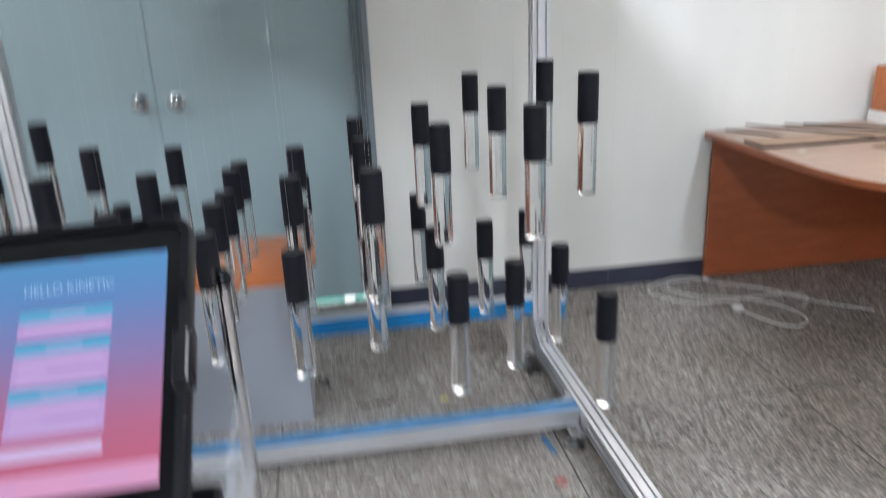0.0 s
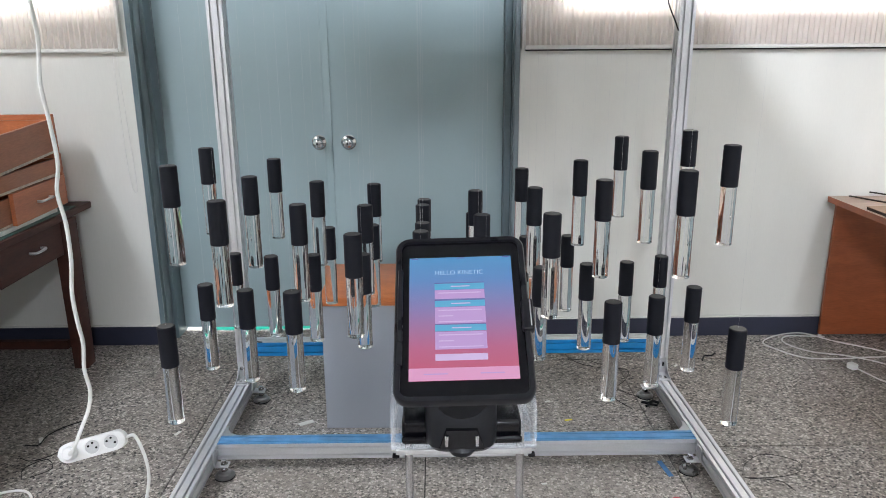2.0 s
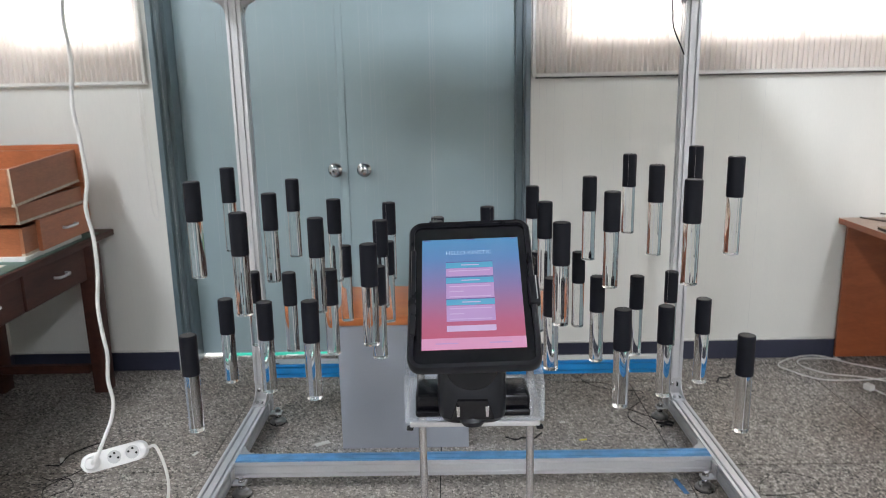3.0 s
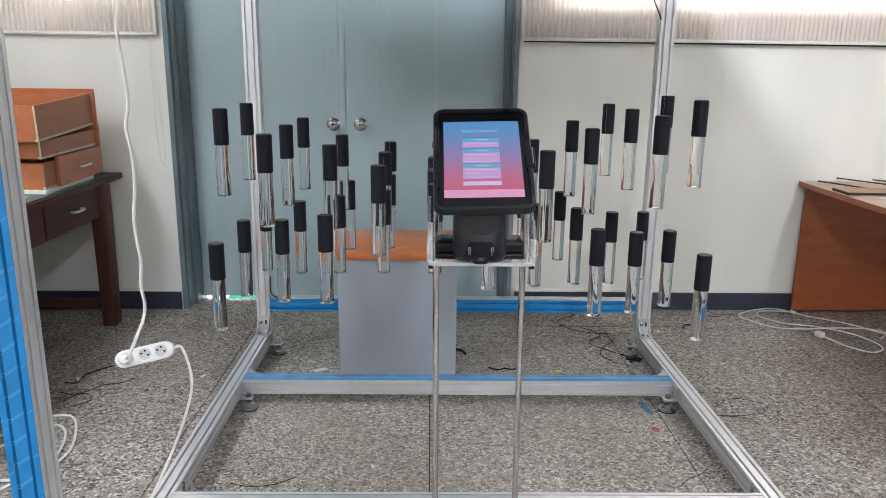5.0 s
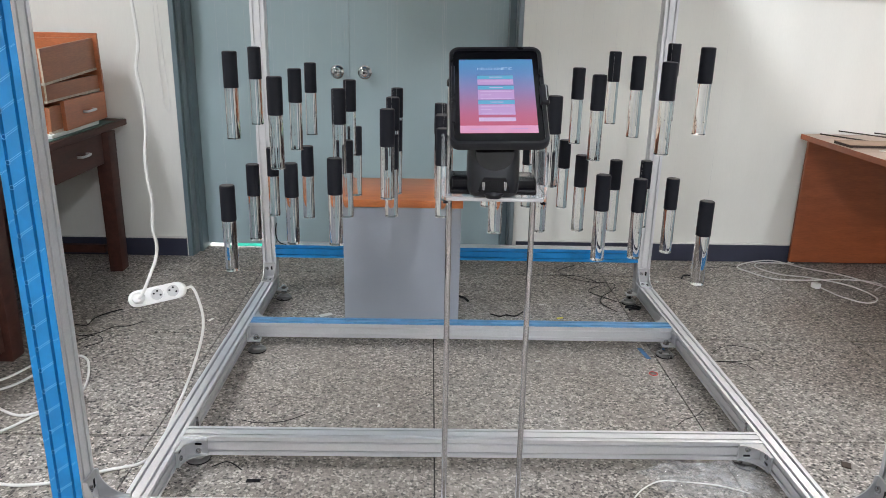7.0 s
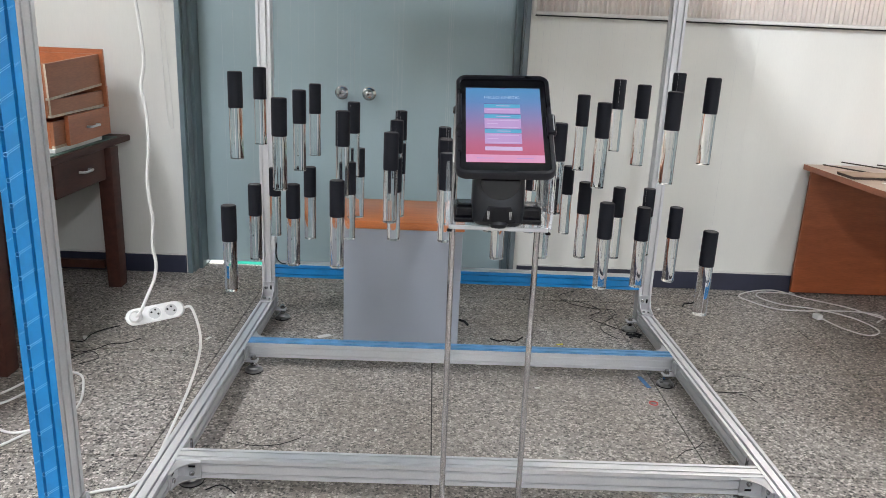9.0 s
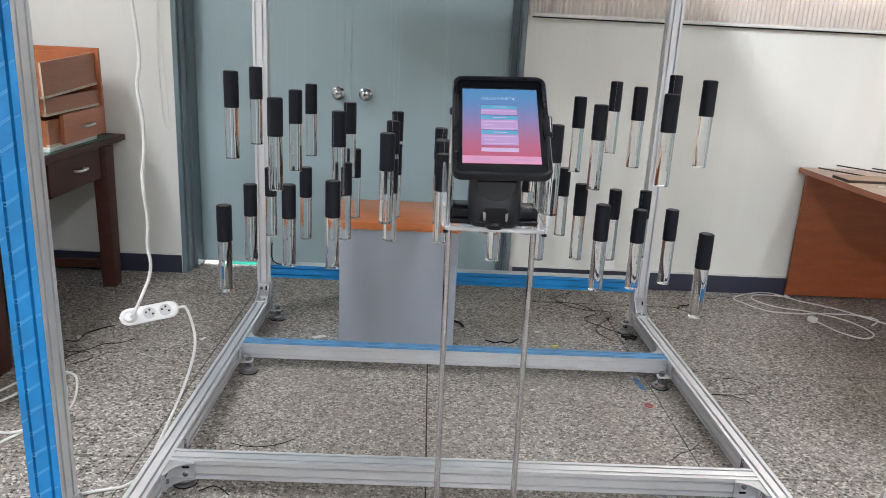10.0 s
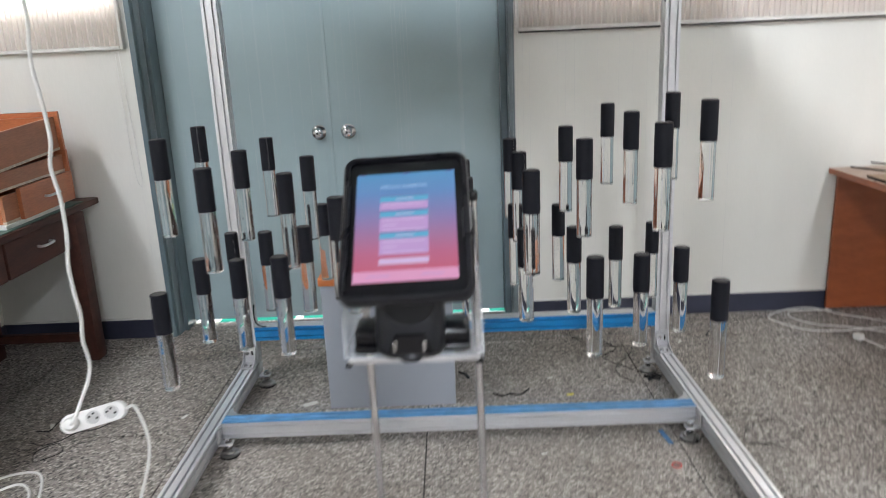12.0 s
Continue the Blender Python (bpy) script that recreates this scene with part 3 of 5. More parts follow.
bar("side_rail", (XL, 1.382, RZ), "y", 1.993, frame_rig)
bm = profile_bar(1.993)
bm.transform(Matrix.Translation((right_x(1.382), 1.382, RZ)) @ Matrix.Rotation(math.atan(SPLAY), 4, "Z") @ ALONG_Y)
part("side_rail", bm, M_alu, frame_rig)
for x in (XL, XR):
    bar("back_post", (x, 3.345, RZ + 0.031), "z", 1.638, frame_rig)
FX, FY, FZ = 0.860, 1.350, 0.270
for x in (-FX, FX):
    bar("front_post", (x, FY, 0.012), "z", 1.73, frame_rig)
INNER0, INNER1 = XL + 0.0305, XR - 0.0305
bar("front_beam", (-FX + 0.0305, FY, FZ), "x", 2 * FX - 0.061, frame_rig)
bar("cross_beam", (INNER0, 1.965, RZ), "x", right_x(1.965) - 0.0308 - INNER0, frame_rig)
MID_L = right_x(2.805) - 0.0308 - INNER0
bar("cross_beam", (INNER0, 2.805, RZ), "x", MID_L, frame_rig)
bar("back_beam", (INNER0, 3.345, BACK_Z), "x", INNER1 - INNER0, frame_rig)


def film_strip(name, length, m, material, parent, label):
    """Film 60 mm wide along its own z over a slotted face that looks to -y, dipping into the grooves."""
    bm = bmesh.new()
    xs = [(-0.0302, 0.0), (-0.0181, 0.0), (-0.0176, 0.0095), (-0.0124, 0.0095), (-0.0119, 0.0), (0.0119, 0.0), (0.0124, 0.0095), (0.0176, 0.0095), (0.0181, 0.0), (0.0302, 0.0)]
    steps = max(2, int(length / 0.05))
    rng = random.Random(int(length * 1000))
    rows = []
    for k in range(steps + 1):
        z = length * k / steps
        rows.append([bm.verts.new((x, y - 0.0306 - rng.random() * 0.0008, z)) for x, y in xs])
    for a, b in zip(rows, rows[1:]):
        for k in range(len(xs) - 1):
            bm.faces.new((a[k], a[k + 1], b[k + 1], b[k]))
    geom = bmesh.ops.extrude_face_region(bm, geom=bm.faces[:])
    for v in geom["geom"]:
        if isinstance(v, bmesh.types.BMVert):
            v.co.y += 0.0005
    bm.transform(m)
    return part(name, bm, material, parent, label)


film_strip("film", 1.70, Matrix.Translation((-FX, FY, 0.02)), M_film, frame_rig, "bright blue protective film with pale print")
film_strip("film", 1.70, Matrix.Translation((FX, FY, 0.02)), M_film, frame_rig, "bright blue protective film with pale print")
film_strip("film", INNER1 - INNER0, Matrix.Translation((INNER0, 3.345, BACK_Z)) @ ALONG_X, M_film, frame_rig, "bright blue protective film")
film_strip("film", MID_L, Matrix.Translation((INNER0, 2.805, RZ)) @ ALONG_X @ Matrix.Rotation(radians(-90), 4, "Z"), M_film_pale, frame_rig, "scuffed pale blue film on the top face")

# printed oval marks on the front films, with cut-off ones in the outer bands
def print_mark(px, z, size, tail):
    bm = prism([(-0.011, 0.0009), (tail, 0.0009), (tail, 0.0018), (-0.011, 0.0018)], 0.0, 0.0004)
    prism([(-0.011, -0.0018), (tail * 0.85, -0.0018), (tail * 0.85, -0.0009), (-0.011, -0.0009)], 0.0, 0.0004, bm)
    tube([(-0.0145 + 0.0036 * math.cos(a * math.pi / 4), 0.0036 * math.sin(a * math.pi / 4), 0.0003) for a in range(9)], 0.0005, 4, 2, bm)
    bm.transform(Matrix.Translation((px, FY - 0.0316, z)) @ Matrix.Rotation(radians(90), 4, "X") @ Matrix.Rotation(radians(34), 4, "Z") @ Matrix.Scale(size, 4))
    part("print_mark", bm, M_mark, frame_rig)


for px in (-FX, FX):
    for k in range(36):
        z = 0.10 + 0.0445 * k
        print_mark(px, z, 1.12, 0.016)
        if k % 2:
            print_mark(px + 0.0265, z + 0.012, 0.55, 0.004)
        else:
            print_mark(px - 0.0215, z + 0.020, 0.55, 0.008)

# corner brackets: quarter gussets between a post and a beam
def gusset(m, parent):
    """A cast corner bracket: its foot along +x, its back along +z, 52 mm wide in y."""
    bm = bmesh.new()
    n = 7
    curve = [(0.010 + 0.062 * (1 - math.cos(a)), 0.010 + 0.062 * (1 - math.sin(a))) for a in [math.pi / 2 * k / n for k in range(n + 1)]]
    for y0, y1 in ((-0.026, -0.0228), (0.0228, 0.026)):
        pts = [(0.0, 0.0), (0.072, 0.0), (0.072, 0.010)] + [(x, z) for x, z in curve[::-1]][1:] + [(0.0, 0.072)]
        lo = [bm.verts.new((x, y0, z)) for x, z in pts]
        hi = [bm.verts.new((x, y1, z)) for x, z in pts]
        bm.faces.new(lo)
        bm.faces.new(hi[::-1])
        for k in range(len(pts)):
            j = (k + 1) % len(pts)
            bm.faces.new((lo[j], lo[k], hi[k], hi[j]))
    box(bm, 0.0, 0.072, -0.0226, 0.0226, 0.0, 0.005)
    box(bm, 0.0, 0.005, -0.0226, 0.0226, 0.0052, 0.072)
    bm.transform(m)
    ob = part("corner_bracket", bm, M_cast, parent)
    for p, rot in (((0.046, -0.011, 0.005), Matrix.Identity(4)), ((0.005, -0.011, 0.046), Matrix.Rotation(radians(90), 4, "Y"))):
        slot = boxed(-0.010, 0.010, 0.018, 0.025, 0.0003, 0.0009, bevel=0.0002, seg=1)
        slot.transform(m @ Matrix.Translation(p) @ rot)
        part("slot", slot, M_dark, ob)
        part("bolt", lathe([(0, 0), (0.008, 0), (0.008, 0.005), (0.004, 0.007), (0, 0.007)], 10, m @ Matrix.Translation(p) @ rot), M_steel, ob)
    return ob


RX180 = Matrix.Rotation(math.pi, 4, "Z")
HOOD_Z = 1.745
gusset(Matrix.Translation((-FX + 0.0305, FY, FZ + 0.0305)), frame_rig)
gusset(Matrix.Translation((FX - 0.0305, FY, FZ + 0.0305)) @ RX180, frame_rig)
RZ90 = Matrix.Rotation(radians(-90), 4, "Z")
for x in (XL, XR):
    gusset(Matrix.Translation((x, 3.3145, RZ + 0.0305)) @ RZ90, frame_rig)
FLIP = Matrix.Rotation(math.pi, 4, "X")
SMALL = Matrix.Scale(0.66, 4)
for x, turned in ((XL, False), (XR, True)):
    gusset(Matrix.Translation((x + (-0.0305 if turned else 0.0305), 3.345, HOOD_Z - 0.008)) @ (FLIP @ RX180 if turned else FLIP) @ SMALL, frame_rig)
    gusset(Matrix.Translation((x + (0.0305 if turned else -0.0305), 3.345, HOOD_Z - 0.008)) @ (FLIP if turned else FLIP @ RX180) @ SMALL, frame_rig)
for y, s in ((1.9345, -1), (2.8355, 1)):
    for x, q in ((INNER0, 0), (right_x(y) - 0.0308, 180)):
        base = Matrix.Translation((x, y, RZ)) @ (Matrix.Rotation(radians(q), 4, "Z"))
        tip = Matrix.Rotation(radians(90 if (s < 0) == (q == 0) else -90), 4, "X")
        gusset(base @ tip, frame_rig)


# levelling feet
def level_foot(x, y, side, parent, low=False):
    """A two-tier steel foot on a stud, held by an angle plate screwed to the rail on its outer side."""
    f = part("levelling_foot", lathe([(0.0, 0.0), (0.033, 0.0), (0.034, 0.004), (0.034, 0.010), (0.030, 0.013), (0.024, 0.014), (0.022, 0.021), (0.012, 0.026), (0.0, 0.026)], 24, Matrix.Translation((x, y, 0.0))), M_foot, parent, "dark steel levelling foot")
    part("rubber_pad", lathe([(0.0, -0.0002), (0.0350, -0.0002), (0.0352, 0.0035), (0.0, 0.0036)], 24, Matrix.Translation((x, y, 0.0004))), M_black_cord, f, "black rubber pad")
    top = 0.0385 if low else 0.066
    part("stud", lathe([(0, 0.026), (0.0085, 0.026), (0.0085, top), (0, top)], 12, Matrix.Translation((x, y, 0))), M_steel, f)
    part("nut", lathe([(0, 0.0265), (0.013, 0.0265), (0.013, 0.0355), (0, 0.0355)], 6, Matrix.Translation((x, y, 0)), smooth=False), M_steel, f)
    if not low:
        bm = boxed(-0.0335, 0.018, -0.018, 0.018, 0.044, 0.050, bevel=0.001, seg=1)
        box(bm, -0.0335, -0.0275, -0.018, 0.018, 0.0505, 0.097, bevel=0.001, seg=1)
        bm.transform(Matrix.Translation((x, y, 0)) @ Matrix.Rotation(0.0 if side < 0 else math.pi, 4, "Z"))
        part("foot_bracket", bm, M_cast, f, "cast angle plate")
        part("nut", lathe([(0, 0.0505), (0.013, 0.0505), (0.013, 0.0595), (0, 0.0595)], 6, Matrix.Translation((x, y, 0)), smooth=False), M_steel, f)


for x, side in ((INNER0 + 0.034, -1), (INNER1 - 0.030, 1)):
    level_foot(x, 2.728, side, frame_rig)
    level_foot(x, 3.298, side, frame_rig)
    level_foot(x + side * 0.006 + (0.010 if side > 0 else 0.0), 1.973, side, frame_rig, True)
for x in (INNER0 + 0.02, INNER1 - 0.009):
    part("bolt", lathe([(0, 0.03), (0.004, 0.03), (0.004, 0.118), (0.002, 0.12), (0, 0.12)], 10, Matrix.Translation((x, 2.012, 0))), M_steel, frame_rig)

hood = thing("motor_hood", "large dark box hood holding the hanging rods", "machine")
HX0, HX1, HY0, HY1 = -1.02, 0.975, 1.32, 3.39
part("under_panel", boxed(HX0, HX1, HY0, HY1, HOOD_Z, HOOD_Z + 0.006, bevel=0.001, seg=1), M_hood, hood, "dark glossy underside panel")
for a in ((HX0, HX1, HY1 - 0.012, HY1), (HX0, HX1, HY0, HY0 + 0.012), (HX0, HX0 + 0.012, HY0 + 0.0125, HY1 - 0.0125), (HX1 - 0.012, HX1, HY0 + 0.0125, HY1 - 0.0125)):
    part("side_panel", boxed(*a, HOOD_Z + 0.0065, HOOD_Z + 0.13, bevel=0.002, seg=1), M_hood, hood)
part("top_panel", boxed(HX0, HX1, HY0, HY1, HOOD_Z + 0.131, HOOD_Z + 0.138), M_hood, hood)
part("film_edge", boxed(HX0 + 0.14, HX1 - 0.12, HY1 + 0.0005, HY1 + 0.0020, HOOD_Z - 0.002, HOOD_Z + 0.03), M_film, hood, "strip of blue film along the edge")
part("film_edge", boxed(HX0 + 0.14, HX1 - 0.12, HY1 - 0.012, HY1, HOOD_Z - 0.0025, HOOD_Z - 0.0005), M_film, hood, "strip of blue film along the edge")
for i in range(7):
    for j in range(2):
        x, y = -0.85 + 0.29 * i, 3.22 - 0.35 * j
        part("screw", lathe([(0, 0), (0.009, 0), (0.009, 0.004), (0, 0.004)], 10, Matrix.Translation((x, y, HOOD_Z - 0.0042))), M_dark, hood)

# ---- hanging rods: ten columns, five rows, set high and low in turn ----
GX, GY, GS = -0.0232, 2.4304, 0.1545
HIGH = (1.174, 1.117, 1.073, 1.035, 1.000, 1.042, 1.080, 1.129, 1.178, 1.214)
LOW = (0.810, 0.846, 0.894, 0.940, 0.984, 0.938, 0.900, 0.860, 0.817, 0.788)
SWAY = (-0.011, -0.006, -0.004, -0.004, -0.002, 0.0, 0.0, 0.0, 0.002, 0.006)  # small sideways offsets of the raised rods
CAP_R, CAP_H, ROD_R, ROD_H = 0.0215, 0.104, 0.0200, 0.152


def hanging_rod():
    r = thing("hanging_rod", "clear acrylic rod with black cap hanging on a wire", "rod", "hanging acrylic rods")
    part("cap", lathe([(0.0, -CAP_H), (CAP_R - 0.0008, -CAP_H), (CAP_R, -CAP_H + 0.0008), (CAP_R, -0.002), (CAP_R - 0.002, 0.0), (0.0, 0.0)], 28), M_cap, r, "matt black cylindrical cap")
    part("clear_rod", lathe([(0.0, -CAP_H - ROD_H), (ROD_R - 0.0010, -CAP_H - ROD_H), (ROD_R, -CAP_H - ROD_H + 0.0010), (ROD_R, -CAP_H - 0.0004), (0.0, -CAP_H - 0.0004)], 40), M_acryl, r, "clear acrylic cylinder")
    # upper end face in a paler grey than the cap
    part("cap_top", lathe([(0.0, 0.0002), (CAP_R - 0.003, 0.0002), (CAP_R - 0.0035, 0.0008), (0.0, 0.0008)], 24), M_cap_top, r, "grey end face of the cap")
    part("wire", lathe([(0.0, 0.001), (0.00013, 0.001), (0.00013, 0.40), (0.0, 0.40)], 5), M_wire, r)
    return r


def flat_caps(ob):
    """Flat ends beside the smooth round sides."""
    for p in ob.children:
        for f in p.data.polygons:
            f.use_smooth = abs(f.normal.z) < 0.5


first = hanging_rod()
flat_caps(first)
for col in range(10):
    for row in range(5):
        side = col if col < 5 else 9 - col
        high = (side + row) % 2 == 1
        z = (HIGH if high else LOW)[col]
        aside = SWAY[col] if high else 0.0
        at = pose(GX + (col - 4.5) * GS + aside, GY + (row - 2) * 0.1575, z, 0, 0, (col * 37 + row * 61) % 90)
        if col == 0 and row == 0:
            first.matrix_basis = at
            rod = first
        else:
            rod = copy_thing(first, at)
        for c in rod.children:
            if c.name.startswith("wire"):
                c.scale = (1, 1, (HOOD_Z - z) / 0.40)

# ---- tablet and its stand ----
stand = thing("tablet_stand", "chrome rod stand with clear acrylic shelf", "stand")
SX0, SX1, SY0, SY1, SZ = -0.119, 0.055, 1.226, 1.362, 0.998
for x in (-0.105, 0.049):
    bm = lathe([(0, 0.301), (0.0056, 0.301), (0.0056, 1.168), (0, 1.168)], 16, Matrix.Translation((x, FY, 0)))
    for v in bm.verts:
        v.co.x += 0.0085 * max(0.0, 1.0 - v.co.z)
    rod = part("stand_rod", bm, M_steel, stand, "polished chrome rod")
    part("end_cap", lathe([(0, 1.1685), (0.0072, 1.1685), (0.0072, 1.178), (0.004, 1.182), (0, 1.182)], 14, Matrix.Translation((x, FY, 0))), M_dark, rod)
    x += 0.006
    flange = part("flange", boxed(x - 0.024, x + 0.024, FY - 0.014, FY + 0.014, 0.3005, 0.309, bevel=0.002, seg=1), M_cast, stand, "cast foot flange of the rod")
    for dx in (-0.016, 0.016):
        part("bolt", lathe([(0, 0.3095), (0.005, 0.3095), (0.005, 0.314), (0, 0.315)], 10, Matrix.Translation((x + dx, FY, 0))), M_steel, flange)
part("shelf_plate", boxed(SX0, SX1, SY0, SY1, SZ, SZ + 0.006, bevel=0.0008, seg=1), M_shelf, stand, "clear acrylic shelf")
for x0, x1 in ((SX0, SX0 + 0.005), (SX1 - 0.005, SX1)):
    bm = bmesh.new()
    pts = [(SY0, SZ + 0.0065), (SY1, SZ + 0.0065), (SY1, SZ + 0.085), (SY0 + 0.055, SZ + 0.080), (SY0, SZ + 0.050)]
    lo = [bm.verts.new((x0, y, z)) for y, z in pts]
    hi = [bm.verts.new((x1, y, z)) for y, z in pts]
    bm.faces.new(lo[::-1])
    bm.faces.new(hi)
    for k in range(5):
        j = (k + 1) % 5
        bm.faces.new((lo[k], lo[j], hi[j], hi[k]))
    bmesh.ops.recalc_face_normals(bm, faces=bm.faces[:])
    part("shelf_side", bm, M_shelf, stand, "clear acrylic side piece")
part("front_strip", boxed(SX0 + 0.006, SX1 - 0.006, SY0 - 0.0045, SY0 - 0.0005, SZ - 0.004, SZ + 0.003, bevel=0.001, seg=1), M_cast, stand, "slim metal front strip")
for x in (SX0 + 0.006, SX1 - 0.006):
    part("corner_block", boxed(x - 0.0042, x + 0.0042, SY0 - 0.0045, SY0 + 0.004, SZ - 0.0085, SZ - 0.0045, bevel=0.001, seg=1), M_dark, stand)

dock = thing("tablet_dock", "black moulded docking base on the acrylic shelf", "dock")
DCX = -0.035
part("foot", boxed(-0.106, 0.038, 1.2345, 1.290, SZ + 0.0065, SZ + 0.0340, bevel=0.006, seg=3), M_dark, dock)
part("foot_lip", boxed(-0.106, 0.038, 1.2270, 1.2340, SZ + 0.0065, SZ + 0.0160, bevel=0.0035, seg=3), M_dark, dock)
bm = bmesh.new()
ring = []
for w, y0, y1, z in ((0.038, 1.210, 1.284, 0.0070), (0.042, 1.204, 1.290, 0.014), (0.043, 1.205, 1.290, 0.036), (0.043, 1.212, 1.288, 0.062), (0.042, 1.220, 1.278, 0.092), (0.041, 1.227, 1.268, 0.122)):
    pts = []
    for a in range(28):
        t = 2 * math.pi * a / 28
        c, n = math.cos(t), math.sin(t)
        pts.append(bm.verts.new((DCX + w * math.copysign(abs(c) ** 0.5, c), (y0 + y1) / 2 + (y1 - y0) / 2 * math.copysign(abs(n) ** 0.5, n), SZ + z)))
    ring.append(pts)
for a, b in zip(ring, ring[1:]):
    for k in range(28):
        f = bm.faces.new((a[k], a[(k + 1) % 28], b[(k + 1) % 28], b[k]))
        f.smooth = True
bm.faces.new(ring[0][::-1])
bm.faces.new(ring[-1])
part("neck", bm, M_shell, dock, "dark grey moulded neck")
# a glossy bib with a round lower edge, leaning back with the neck
bib = [(0.031, 0.066), (-0.031, 0.066)] + [(-0.031 * math.cos(math.pi * k / 12), 0.026 - 0.026 * math.sin(math.pi * k / 12)) for k in range(13)]
bm = prism([(x, z) for x, z in bib], -0.0015, 0.0015)
bm.transform(Matrix.Translation((DCX, 1.2098, SZ + 0.050)) @ Matrix.Rotation(radians(-12), 4, "X") @ Matrix.Rotation(radians(90), 4, "X"))
part("neck_plate", bm, M_bezel, dock, "glossy black front plate with a round lower edge")
mouth = prism([(-0.026, 0.0), (0.026, 0.0), (0.018, 0.024), (-0.018, 0.024)], -0.0035, 0.0035)
mouth.transform(Matrix.Translation((DCX, 1.2040, SZ + 0.016)) @ Matrix.Rotation(radians(90), 4, "X"))
part("latch_recess", mouth, M_dark, dock, "black latch recess")
part("front_lobe", lathe([(0.0, -0.009), (0.012, -0.007), (0.017, 0.0), (0.012, 0.007), (0.0, 0.009)], 20, Matrix.Translation((DCX, 1.2100, SZ + 0.0120)) @ Matrix.Diagonal((1.0, 0.72, 1.0, 1.0))), M_shell, dock)
for d in (-1, 1):
    part("latch_pin", boxed(DCX + d * 0.0175 - 0.0022, DCX + d * 0.0175 + 0.0022, 1.1985, 1.2004, SZ + 0.020, SZ + 0.034, bevel=0.0008, seg=1), M_steel, dock, "bright metal latch pin")

TAB = Matrix.Translation((-0.0338, 1.2335, 1.1660)) @ Matrix.Rotation(radians(-2.8), 4, "Z") @ Matrix.Rotation(radians(40.5), 4, "X") @ Matrix.Rotation(radians(2.4), 4, "Z")
tablet = thing("tablet", "tablet in a black rugged case showing a blue to pink menu", "tablet")
tablet.matrix_basis = TAB


def rounded(w, h, r, n=6):
    pts = []
    for cx, cy, a0 in ((w / 2 - r, h / 2 - r, 0), (-w / 2 + r, h / 2 - r, 90), (-w / 2 + r, -h / 2 + r, 180), (w / 2 - r, -h / 2 + r, 270)):
        for k in range(n + 1):
            a = radians(a0 + 90 * k / n)
            pts.append((cx + r * math.cos(a), cy + r * math.sin(a)))
    return pts


def ring_slab(outer, inner, z0, z1):
    bm = bmesh.new()
    n = len(outer)
    rows = [[bm.verts.new((x, y, z)) for x, y in pts] for pts, z in ((outer, z0), (outer, z1 - 0.003), ([(x * 0.978, y * 0.985) for x, y in outer], z1), (inner, z1), (inner, z0))]
    for a, b in zip(rows, rows[1:] + rows[:1]):
        for k in range(n):
            bm.faces.new((a[k], a[(k + 1) % n], b[(k + 1) % n], b[k]))
    return bm


part("case_rim", ring_slab([(x, y + 0.001) for x, y in rounded(0.1540, 0.212, 0.016)], [(x, y + 0.001) for x, y in rounded(0.1400, 0.1990, 0.010)], -0.009, 0.0042), M_rubber, tablet, "black rugged rubber case")
part("case_back", prism([(x, y + 0.001) for x, y in rounded(0.149, 0.206, 0.015)], -0.013, -0.0095), M_rubber, tablet)
body = part("bezel", prism([(x, y + 0.001) for x, y in rounded(0.1395, 0.1985, 0.0095)], -0.0090, 0.0), M_bezel, tablet, "black glass front")
part("home_button", lathe([(0, 0.0001), (0.0050, 0.0001), (0.0050, 0.0005), (0, 0.0005)], 20, Matrix.Translation((0, -0.0885, 0))), M_dark, body)
disp = part("display", boxed(-0.0605, 0.0605, -0.0795, 0.0795, 0.0002, 0.0006), M_display, tablet, "lit display, blue above fading to pink")
part("case_clip", boxed(0.0675, 0.0810, -0.024, 0.016, -0.004, 0.0090, bevel=0.003), M_rubber, tablet)
part("clip_metal", boxed(0.0765, 0.0780, -0.020, 0.013, 0.0092, 0.0100, bevel=0.0003, seg=1), M_cast, tablet, "bright metal clip")
part("case_notch", boxed(-0.0735, -0.0675, -0.062, 0.060, 0.0030, 0.0075, bevel=0.001, seg=1), M_rubber, tablet)


def ui(name, x0, x1, y0, y1, material, lift=0.0008):
    part(name, boxed(x0, x1, y0, y1, lift, lift + 0.0002), material, disp)


ui("menu_bar", -0.0605, 0.0605, -0.0795, -0.0645, M_ui_pink)
for top, low, n in ((0.0430, 0.0222, 1), (0.0201, -0.0100, 3), (-0.0115, -0.0423, 3)):
    ui("menu_rule", -0.031, 0.027, top, top + 0.0010, M_ui_rule)
    ui("menu_heading", -0.031, 0.027, top - 0.0083, top - 0.0003, M_ui_cyan)
    ui("menu_panel", -0.031, 0.027, low, top - 0.0090, M_ui_lilac)
    ui("menu_line", -0.012, 0.010, top - 0.0050, top - 0.0038, M_ui_line, 0.0012)
    for k in range(n):
        yy = top - 0.0125 - 0.0074 * k
        ui("menu_line", -0.027, -0.010 + 0.033 * ((k + n) % 2), yy - 0.0012, yy, M_ui_line, 0.0012)
ui("menu_button", -0.031, 0.027, -0.0559, -0.0480, M_ui_line)
ui("status_mark", -0.058, -0.050, 0.0775, 0.0787, M_ui_rule)
ui("status_mark", -0.004, 0.005, 0.0775, 0.0787, M_ui_rule)
ui("status_mark", 0.050, 0.058, 0.0775, 0.0787, M_ui_rule)
ui("menu_line", -0.044, -0.018, -0.0725, -0.0712, M_ui_lilac, 0.0012)
ui("menu_line", 0.018, 0.044, -0.0725, -0.0712, M_ui_lilac, 0.0012)
